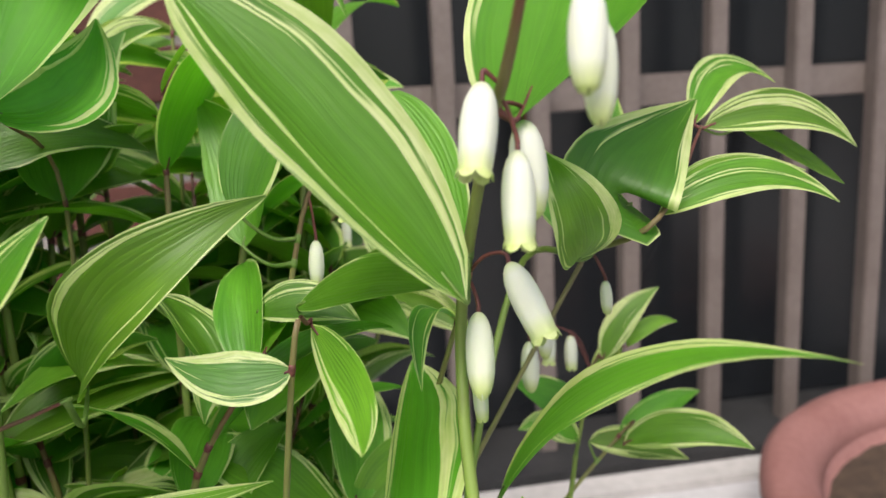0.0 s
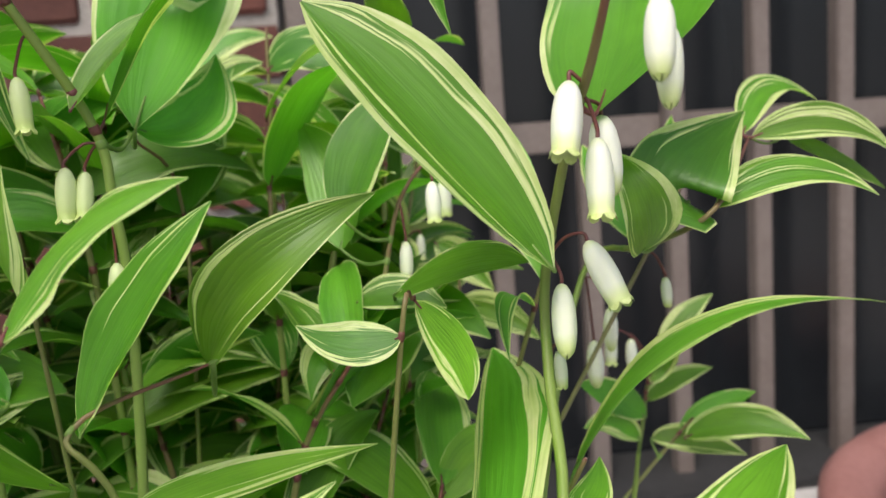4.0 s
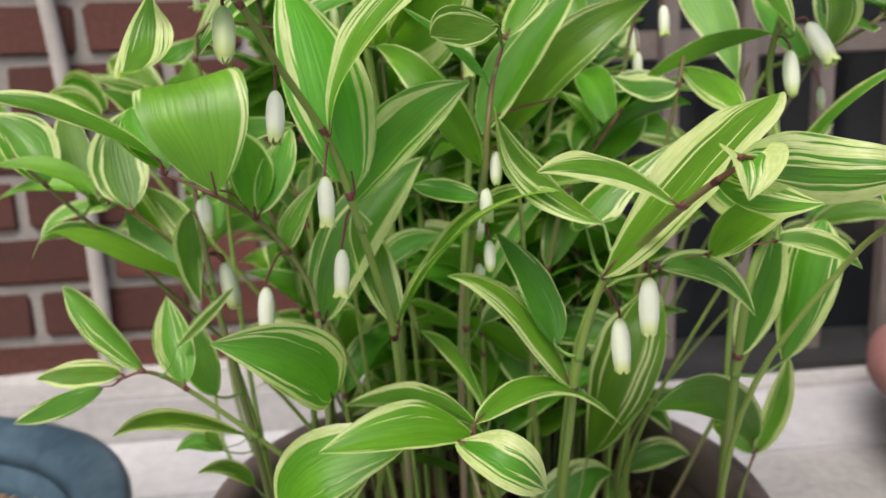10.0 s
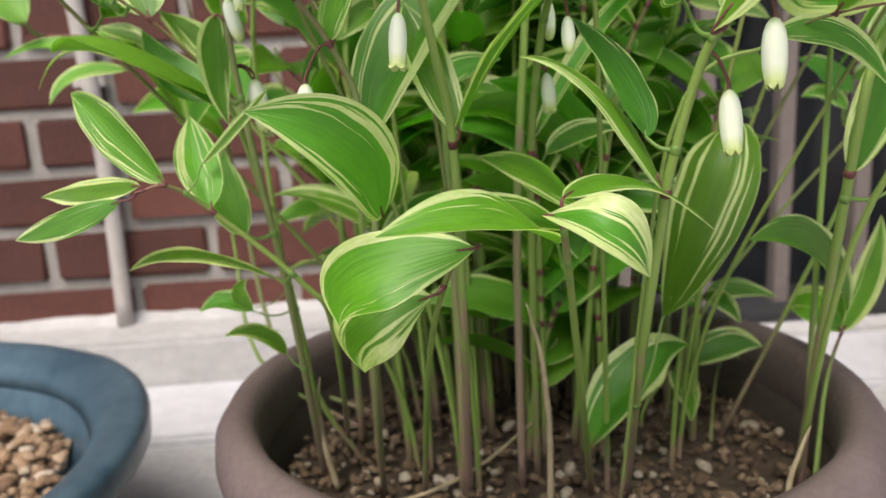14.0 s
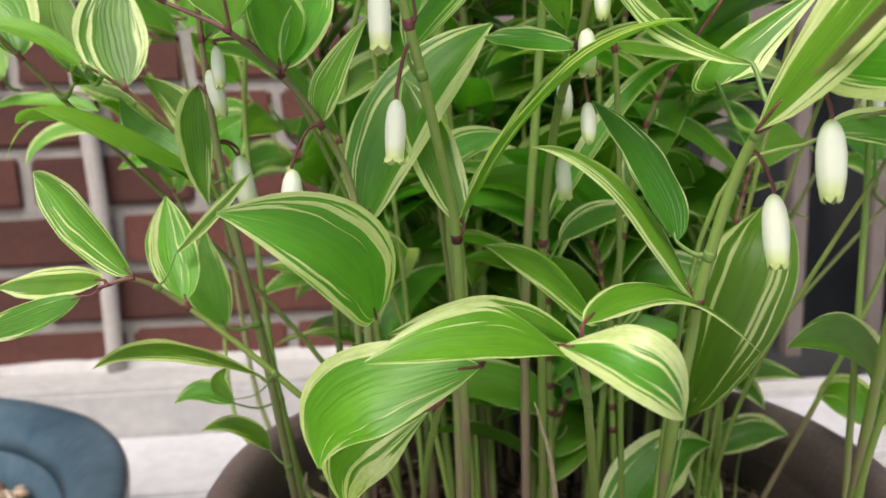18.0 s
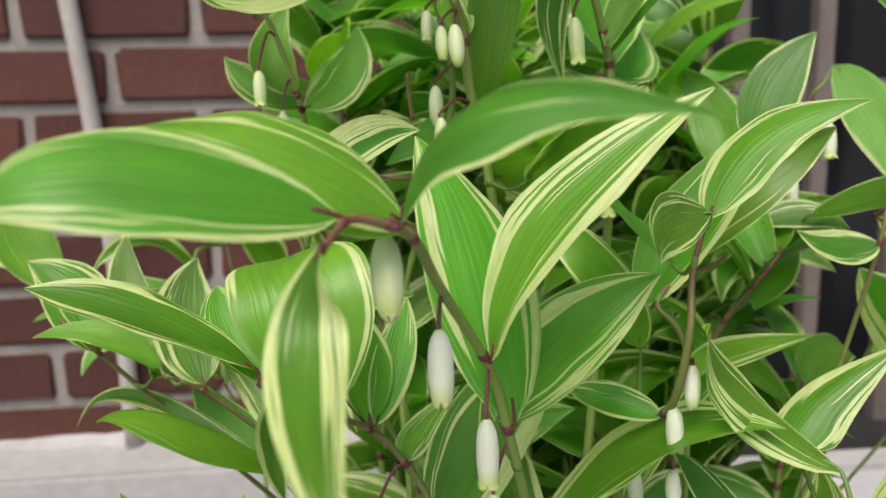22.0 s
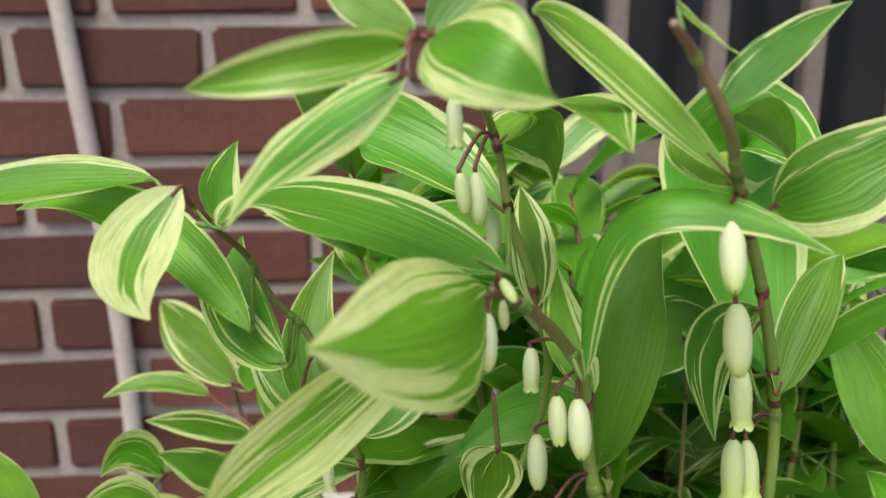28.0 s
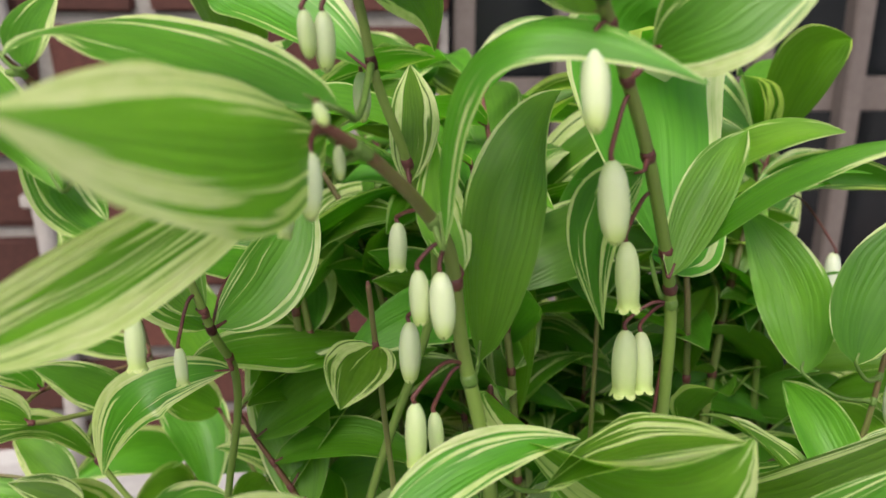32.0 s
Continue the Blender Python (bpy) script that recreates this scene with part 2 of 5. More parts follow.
pot("clay_pot", [(0, 0), (0.2288, 0), (0.2548, 0.0515), (0.2808, 0.0721), (0.2652, 0.0824), (0.2496, 0.0721), (0.2444, 0.0515), (0, 0.0515)],
    [(0.2621, 0.0566), (0.2964, 0.0639), (0.311, 0.0803), (0.311, 0.0968), (0.3006, 0.1071), (0.2829, 0.1071), (0.26, 0.0948), (0.2496, 0.068), (0.2621, 0.0566)],
    CLAY, MAT_REDPOT, "dusty reddish clay pot with a rounded rim", "flower pot", "rounded dusty rim")

# ---- soil and gravel ----


def earth(name, centre, radius, label, lumps):
    bm = bmesh.new()
    rings = [[bm.verts.new((centre.x, centre.y, centre.z))]]
    for k in range(1, 25):
        r = radius * k / 24
        rings.append([bm.verts.new((centre.x + r * math.cos(6.2832 * j / 72), centre.y + r * math.sin(6.2832 * j / 72), centre.z)) for j in range(72)])
    for k in range(24):
        for j in range(72):
            i = (j + 1) % 72
            if k == 0:
                bm.faces.new((rings[0][0], rings[1][j], rings[1][i]))
            else:
                bm.faces.new((rings[k][j], rings[k + 1][j], rings[k + 1][i], rings[k][i]))
    for v in bm.verts:
        v.co.z += lumps * (noise.noise(v.co * 45) + 0.6 * noise.noise(v.co * 140))
    return thing(name, bm, MAT_SOIL, label, "soil", kind="stuff", smooth=True)


def stones(name, centre, radius, count, sizes, material, label, seed, lift=0.0):
    """Loose stones as one heap of small rounded lumps."""
    rng = random.Random(seed)
    base = bmesh.new()
    bmesh.ops.create_icosphere(base, subdivisions=2, radius=1.0)
    base.verts.ensure_lookup_table()
    pts = [v.co.copy() for v in base.verts]
    tris = [[v.index for v in fc.verts] for fc in base.faces]
    base.free()
    verts, faces = [], []
    for _ in range(count):
        r, a = radius * math.sqrt(rng.random()), rng.uniform(0, 6.2832)
        s = rng.uniform(*sizes) * (1.0 if rng.random() < 0.85 else 1.35)
        sh = Vector((rng.uniform(0.8, 1.35), rng.uniform(0.7, 1.1), rng.uniform(0.5, 0.85)))
        turn = Euler((rng.uniform(-0.5, 0.5), rng.uniform(-0.5, 0.5), rng.uniform(0, 6))).to_matrix()
        off = Vector((rng.uniform(0, 99), rng.uniform(0, 99), 0))
        at = Vector((centre.x + r * math.cos(a), centre.y + r * math.sin(a), centre.z + rng.uniform(0, lift)))
        k = len(verts)
        for q in pts:
            d = q * (1 + 0.28 * noise.noise(q * 1.3 + off))
            verts.append(at + turn @ Vector((d.x * sh.x, d.y * sh.y, d.z * sh.z)) * s)
        faces += [[i + k for i in fc] for fc in tris]
    me = bpy.data.meshes.new(name)
    me.from_pydata(verts, [], faces)
    me.materials.append(material)
    for p in me.polygons:
        p.use_smooth = True
    return tagged(new(name, me), label, "gravel", kind="stuff")


earth("potting_soil", Vector((PC.x, PC.y, SOIL_Z - 0.002)), 0.137, "dark crumbly potting soil filling the brown pot", 0.004)
stones("soil_grit", Vector((PC.x, PC.y, SOIL_Z)), 0.134, 1700, (0.0009, 0.0033), MAT_GRIT, "brown grit and crumbs scattered on the soil", 3, 0.003)
stones("bowl_gravel", DISH + Vector((0, 0, 0.088)), 0.192, 3200, (0.0028, 0.0060), MAT_GRAVEL, "tan and brown gravel filling the blue bowl", 5, 0.012)
earth("clay_pot_soil", CLAY + Vector((0, 0, 0.06)), 0.247, "dry brown soil in the clay pot", 0.006)

# ---- plant materials ----


def math_node(t, op, a, b=None, c=None):
    n = t.nodes.new("ShaderNodeMath")
    n.operation = op
    for k, x in enumerate((a, b, c)):
        if x is None:
            continue
        if isinstance(x, (int, float)):
            n.inputs[k].default_value = x
        else:
            link(t, x, n.inputs[k])
    return n.outputs[0]


def mix_colour(t, fac, a, b):
    n = t.nodes.new("ShaderNodeMix")
    n.data_type = "RGBA"
    for sock, x in ((n.inputs["Factor"], fac), (n.inputs[6], a), (n.inputs[7], b)):
        if isinstance(x, tuple):
            sock.default_value = (*x, 1)
        elif isinstance(x, (int, float)):
            sock.default_value = x
        else:
            link(t, x, sock)
    return n.outputs[2]


def leaf_material(name):
    """Green blade with parallel veins and cream streaks; the object colour holds each leaf's chance, pattern line and streakiness."""
    m, t, b = nodes_of(name)
    uv = t.nodes.new("ShaderNodeTexCoord")
    sep = t.nodes.new("ShaderNodeSeparateXYZ")
    link(t, uv.outputs["UV"], sep.inputs[0])
    info = t.nodes.new("ShaderNodeObjectInfo")
    own = t.nodes.new("ShaderNodeSeparateColor")
    link(t, info.outputs["Color"], own.inputs[0])
    rnd, line, streaky = own.outputs[0], own.outputs[1], own.outputs[2]
    across, along = sep.outputs[0], sep.outputs[1]
    seed = math_node(t, "MULTIPLY", rnd, 60.0)

    def patch(x, y, scale, detail):
        co = t.nodes.new("ShaderNodeCombineXYZ")
        link(t, x, co.inputs[0])
        link(t, y, co.inputs[1])
        link(t, seed, co.inputs[2])
        n = t.nodes.new("ShaderNodeTexNoise")
        n.inputs["Scale"].default_value, n.inputs["Detail"].default_value = scale, detail
        link(t, co.outputs[0], n.inputs["Vector"])
        return n.outputs[0]

    # veins wander a little, so that no two stripes run alike
    drift = math_node(t, "MULTIPLY_ADD", patch(across, along, 3.0, 1), 0.16, -0.08)
    bent = math_node(t, "ADD", across, drift)

    def streaks(fx, fy, detail):
        return patch(math_node(t, "MULTIPLY", bent, fx), math_node(t, "MULTIPLY", along, fy), 1.0, detail)

    v = math_node(t, "ABSOLUTE", math_node(t, "MULTIPLY_ADD", across, 2.0, -1.0))
    wide, mid, fine, soft = streaks(2.6, 0.8, 1), streaks(15, 1.1, 1), streaks(40, 1.8, 1), streaks(3, 2.5, 3)
    blotch = patch(across, along, 14.0, 3)
    # cream creeps in from the margin along the veins, further towards the tip
    edge = math_node(t, "MULTIPLY", math_node(t, "POWER", v, 1.6), 1.25)
    reach = math_node(t, "MULTIPLY_ADD", v, 0.6, 0.4)
    edge = math_node(t, "ADD", edge, math_node(t, "MULTIPLY", math_node(t, "MULTIPLY", math_node(t, "SUBTRACT", wide, 0.5), 1.9), reach))
    edge = math_node(t, "ADD", edge, math_node(t, "MULTIPLY", math_node(t, "MULTIPLY", math_node(t, "SUBTRACT", mid, 0.5), reach), math_node(t, "MULTIPLY", streaky, 5.0)))
    edge = math_node(t, "ADD", edge, math_node(t, "MULTIPLY", math_node(t, "SUBTRACT", fine, 0.5), 0.75))
    edge = math_node(t, "ADD", edge, math_node(t, "MULTIPLY", math_node(t, "POWER", along, 3.0), 0.34))
    cream = t.nodes.new("ShaderNodeMapRange")
    cream.interpolation_type = "SMOOTHSTEP"
    link(t, math_node(t, "SUBTRACT", edge, math_node(t, "MULTIPLY", line, 2.0)), cream.inputs[0])
    cream.inputs[1].default_value, cream.inputs[2].default_value = -0.09, 0.09
    rim = t.nodes.new("ShaderNodeMapRange")
    link(t, math_node(t, "MULTIPLY_ADD", wide, 0.10, v), rim.inputs[0])
    rim.inputs[1].default_value, rim.inputs[2].default_value = 0.985, 1.025
    mask = math_node(t, "MAXIMUM", cream.outputs[0], math_node(t, "MULTIPLY", rim.outputs[0], math_node(t, "MULTIPLY_ADD", line, -2.2, 1.5)))
    green = ramp(t, soft, [(0.25, (0.060, 0.215, 0.012)), (0.75, (0.130, 0.375, 0.024))])
    vein = math_node(t, "SINE", math_node(t, "MULTIPLY", bent, 75.0))
    green = mix_colour(t, math_node(t, "MULTIPLY_ADD", vein, 0.05, 0.10), green, (0.035, 0.15, 0.008))
    green = mix_colour(t, math_node(t, "MULTIPLY_ADD", fine, 0.6, -0.16), green, (0.145, 0.41, 0.032))
    green = mix_colour(t, math_node(t, "MULTIPLY_ADD", blotch, 0.5, -0.16), green, (0.085, 0.24, 0.02))
    pale = ramp(t, math_node(t, "MULTIPLY_ADD", blotch, 0.5, math_node(t, "MULTIPLY", fine, 0.5)), [(0.33, (0.50, 0.63, 0.21)), (0.62, (0.70, 0.75, 0.42))])
    hsv = t.nodes.new("ShaderNodeHueSaturation")
    link(t, green, hsv.inputs["Color"])
    link(t, math_node(t, "MULTIPLY_ADD", rnd, 0.034, 0.475), hsv.inputs["Hue"])
    wob = math_node(t, "FRACT", math_node(t, "MULTIPLY", rnd, 7.31))
    link(t, math_node(t, "MULTIPLY_ADD", wob, 0.62, 0.72), hsv.inputs["Value"])
    col = mix_colour(t, mask, hsv.outputs[0], pale)
    link(t, col, b.inputs["Base Color"])
    link(t, math_node(t, "MULTIPLY_ADD", blotch, 0.20, 0.32), b.inputs["Roughness"])
    b.inputs["Specular IOR Level"].default_value = 0.5
    b.inputs["Coat Weight"].default_value, b.inputs["Coat Roughness"].default_value = 0.3, 0.42
    bp = t.nodes.new("ShaderNodeBump")
    bp.inputs["Strength"].default_value, bp.inputs["Distance"].default_value = 0.42, 0.0007
    link(t, math_node(t, "ADD", math_node(t, "MULTIPLY", vein, 0.15), math_node(t, "ADD", fine, mid)), bp.inputs["Height"])
    link(t, bp.outputs[0], b.inputs["Normal"])
    tr = t.nodes.new("ShaderNodeBsdfTranslucent")
    glow = t.nodes.new("ShaderNodeMix")
    glow.data_type, glow.blend_type = "RGBA", "MULTIPLY"
    glow.inputs["Factor"].default_value = 1.0
    link(t, col, glow.inputs[6])
    glow.inputs[7].default_value = (1.28, 1.56, 0.45, 1)
    link(t, glow.outputs[2], tr.inputs["Color"])
    mx = t.nodes.new("ShaderNodeMixShader")
    mx.inputs[0].default_value = 0.36
    link(t, b.outputs[0], mx.inputs[1])
    link(t, tr.outputs[0], mx.inputs[2])
    link(t, mx.outputs[0], t.nodes["Material Output"].inputs["Surface"])
    return m


MAT_LEAF = leaf_material("leaf_variegated")
# pattern line (half of it) and streakiness
# the lowest line gives most cream, part of it painted in for sky sheen
LEAF_LOOK = {"cream_sheen": (0.12, 0.65), "pale": (0.26, 0.75), "cream": (0.33, 0.80), "green": (0.62, 0.5), "plain": (0.47, 0.75), "streaked": (0.41, 1.0)}


def stem_material():
    m, t, b = nodes_of("stem_green_purple")
    uv = t.nodes.new("ShaderNodeTexCoord")
    sep = t.nodes.new("ShaderNodeSeparateXYZ")
    link(t, uv.outputs["UV"], sep.inputs[0])
    n = t.nodes.new("ShaderNodeTexNoise")
    n.inputs["Scale"].default_value, n.inputs["Detail"].default_value = 90.0, 3
    link(t, uv.outputs["Object"], n.inputs["Vector"])
    pos = math_node(t, "ADD", sep.outputs[1], math_node(t, "MULTIPLY_ADD", n.outputs[0], 0.24, -0.12))
    info = t.nodes.new("ShaderNodeObjectInfo")
    pos = math_node(t, "ADD", pos, math_node(t, "MULTIPLY", info.outputs["Random"], 0.06))
    col = ramp(t, pos, [(0.0, (0.32, 0.22, 0.19)), (0.07, (0.27, 0.21, 0.13)), (0.15, (0.20, 0.30, 0.065)), (0.52, (0.20, 0.29, 0.06)), (0.78, (0.165, 0.155, 0.055)), (0.92, (0.17, 0.085, 0.05)), (1.0, (0.18, 0.06, 0.05))])
    # one stem in four is flushed with purple brown
    flush = math_node(t, "GREATER_THAN", math_node(t, "FRACT", math_node(t, "MULTIPLY", info.outputs["Random"], 9.7)), 0.74)
    col = mix_colour(t, math_node(t, "MULTIPLY", flush, 0.4), col, (0.16, 0.10, 0.095))
    link(t, col, b.inputs["Base Color"])
    b.inputs["Roughness"].default_value = 0.5
    return m


MAT_STEM = stem_material()
MAT_STALK = rough_surface("stalk_green", (0.10, 0.19, 0.035), (0.17, 0.27, 0.06), 90, 0.5, 0.1)
MAT_JOINT = rough_surface("stalk_purple", (0.075, 0.018, 0.025), (0.19, 0.06, 0.05), 120, 0.5, 0.1)


def bell_material():
    m, t, b = nodes_of("bell_white")
    uv = t.nodes.new("ShaderNodeTexCoord")
    sep = t.nodes.new("ShaderNodeSeparateXYZ")
    link(t, uv.outputs["UV"], sep.inputs[0])
    n = t.nodes.new("ShaderNodeTexNoise")
    n.inputs["Scale"].default_value = 160.0
    link(t, uv.outputs["Object"], n.inputs["Vector"])
    pos = math_node(t, "ADD", sep.outputs[1], math_node(t, "MULTIPLY_ADD", n.outputs[0], 0.10, -0.05))
    col = ramp(t, pos, [(0.0, (0.60, 0.67, 0.42)), (0.16, (0.74, 0.77, 0.68)), (0.68, (0.74, 0.77, 0.66)), (0.86, (0.58, 0.66, 0.32)), (1.0, (0.40, 0.52, 0.12))])
    info, own = t.nodes.new("ShaderNodeObjectInfo"), t.nodes.new("ShaderNodeSeparateColor")
    link(t, info.outputs["Color"], own.inputs[0])
    young = mix_colour(t, sep.outputs[1], (0.56, 0.66, 0.33), (0.42, 0.55, 0.15))
    col = mix_colour(t, own.outputs[0], col, young)
    link(t, col, b.inputs["Base Color"])
    b.inputs["Roughness"].default_value = 0.45
    b.inputs["Subsurface Weight"].default_value = 0.25
    b.inputs["Subsurface Radius"].default_value = (0.004, 0.004, 0.0025)
    return m


MAT_BELL = bell_material()
MAT_PETAL = rough_surface("petal_tip_green", (0.40, 0.52, 0.12), (0.66, 0.73, 0.36), 200, 0.5, 0.1)

# ---- plant parts ----


def curve_through(pts, steps):
    """Catmull-Rom curve through the points."""
    p = [Vector(q) for q in pts]
    p = [p[0] * 2 - p[1]] + p + [p[-1] * 2 - p[-2]]
    out = []
    for k in range(1, len(p) - 2):
        a, b, c, d = p[k - 1:k + 3]
        for j in range(steps):
            u = j / steps
            out.append(0.5 * ((2 * b) + (c - a) * u + (2 * a - 5 * b + 4 * c - d) * u * u + (3 * b - a - 3 * c + d) * u ** 3))
    out.append(p[-2])
    return out


def tube(bm, line, radii, n=8):
    uv = bm.loops.layers.uv.verify()
    rings, ref = [], Vector((0.3, 1, 0.2)).normalized()
    for k, q in enumerate(line):
        d = (line[min(k + 1, len(line) - 1)] - line[max(k - 1, 0)]).normalized()
        s = d.cross(ref).normalized()
        u = s.cross(d)
        r = radii(k / (len(line) - 1))
        rings.append([bm.verts.new(q + r * (math.cos(6.2832 * j / n) * s + math.sin(6.2832 * j / n) * u)) for j in range(n)])
    for k in range(len(rings) - 1):
        for j in range(n):
            i = (j + 1) % n
            fc = bm.faces.new((rings[k][j], rings[k][i], rings[k + 1][i], rings[k + 1][j]))
            for lp, (x, y) in zip(fc.loops, ((j, k), (j + 1, k), (j + 1, k + 1), (j, k + 1))):
                lp[uv].uv = (x / n, y / (len(rings) - 1))
    bm.faces.new(rings[0][::-1])
    bm.faces.new(rings[-1])


SHOOT_LINE = {}
SHOOT_R = {}


def shoot(radius, pts, label="arching stem of variegated solomon's seal with cream-edged leaves in the pot"):
    ob = tagged(new("solomons_seal_shoot"), label, "plant", "shoots in the pot")
    ob.location = pts[0]
    bpy.context.view_layer.update()
    line = curve_through([Vector(q) - Vector(pts[0]) for q in pts], 6)
    radius = min(0.0027, 1.3 * radius)
    bm = bmesh.new()
    tube(bm, line, lambda s: radius * (1.0 - 0.48 * s) * (1.0 - 0.4 * s ** 8))
    part("stem", bm, MAT_STEM, ob)
    SHOOT_R[ob.name] = radius
    SHOOT_LINE[ob.name] = [q + Vector(pts[0]) for q in line]
    return ob


def nearest(ob, p):
    return min(SHOOT_LINE[ob.name], key=lambda q: (q - p).length)


def leaf(ob, base, mid, tip, width, turn, style="", fold=None, curl=None, rng=random.Random(7)):
    """A pleated lance-shaped blade along a bent midrib; turn: degrees about the midrib from facing up; fold: how far the edges rise; curl: degrees of twist."""
    o = ob.location
    b, m, e = (Vector(q) - o for q in (base, mid, tip))
    q = 2 * m - (b + e) / 2
    ax = (e - b).normalized()
    up = Vector((0, 0, 1)) - ax * ax.z
    up = up.normalized() if up.length > 1e-3 else Vector((0, -1, 0))
    face = Matrix.Rotation(radians(turn), 3, ax) @ up
    size = (e - b).length
    cup, twist, wave, phase = rng.uniform(0.08, 0.5), rng.uniform(-20, 20), rng.uniform(0.02, 0.10), rng.uniform(0, 6)
    bow, lop = rng.uniform(-0.05, 0.05), rng.uniform(-0.07, 0.07)
    rng.random()
    if fold is not None:
        cup, twist, bow, lop, wave = fold, curl, 0.3 * bow, 0.3 * lop, 0.8 * wave
    na, nc = 18, 12
    bm = bmesh.new()
    uv = bm.loops.layers.uv.verify()
    grid = []
    for i in range(na + 1):
        s = i / na
        c = (1 - s) ** 2 * b + 2 * s * (1 - s) * q + s * s * e
        d = (2 * (1 - s) * (q - b) + 2 * s * (e - q)).normalized()
        nrm = face - d * face.dot(d)
        nrm = (Matrix.Rotation(radians(twist * (s - 0.3)), 3, d) @ nrm).normalized()
        side = d.cross(nrm)
        h = width / 2 * max(0.03, (s ** 0.66 * (1 - s) ** 0.98 / (0.40 ** 0.66 * 0.60 ** 0.98)))
        row = []
        for j in range(nc + 1):
            v = 2 * j / nc - 1
            lift = (cup * (abs(v) ** 1.35) + wave * math.sin(phase + 8 * s + 2.5 * v) * v * v + 0.5 * wave * math.sin(2 * phase + 19 * s - v) * v ** 3 + 0.010 * math.cos(v * 15.7)) * h
            row.append(bm.verts.new(c + side * (v * h * (1 + lop * (1 if v > 0 else -1)) + bow * size * math.sin(math.pi * s) * 0.5) + nrm * lift))
        grid.append(row)
    for i in range(na):
        for j in range(nc):
            fc = bm.faces.new((grid[i][j], grid[i][j + 1], grid[i + 1][j + 1], grid[i + 1][j]))
            for lp, (x, y) in zip(fc.loops, ((j, i), (j + 1, i), (j + 1, i + 1), (j, i + 1))):
                lp[uv].uv = (x / nc, y / na)
    luck = rng.random()
    chance = "plain" if luck < 0.38 else "green" if luck < 0.58 else "streaked" if luck < 0.85 else "cream"
    blade = part("leaf", bm, MAT_LEAF, ob)
    line, streaky = LEAF_LOOK[style or chance]
    blade.color = (rng.random(), line + rng.uniform(-0.06, 0.06), streaky, 1.0)
    near = nearest(ob, b + o) - o
    bm = bmesh.new()
    gap = (b - near).length
    bend = near.lerp(b, 0.5) + Vector((0, 0, -0.15 * gap))
    r = min(0.0008, 0.045 * width)
    tube(bm, curve_through([near, bend, b, b + (q - b) * 0.12], 4), lambda s: r * (1.25 - 0.75 * s), 6)
    line = SHOOT_LINE[ob.name]
    k = line.index(near + o) if near + o in line else min(range(len(line)), key=lambda i: (line[i] - near - o).length)
    d = (line[min(k + 1, len(line) - 1)] - line[max(k - 1, 0)]).normalized() * 0.0016
    s = k / (len(line) - 1)
    w = SHOOT_R[ob.name] * (1.0 - 0.48 * s) * (1.0 - 0.4 * s ** 8)
    tube(bm, [near - d, near - 0.4 * d, near + 0.3 * d, near + d], lambda s: w * (1.03 + 0.16 * math.sin(math.pi * s)), 8)
    part("petiole", bm, MAT_JOINT if gap < 0.008 else MAT_STALK, blade)
    return blade


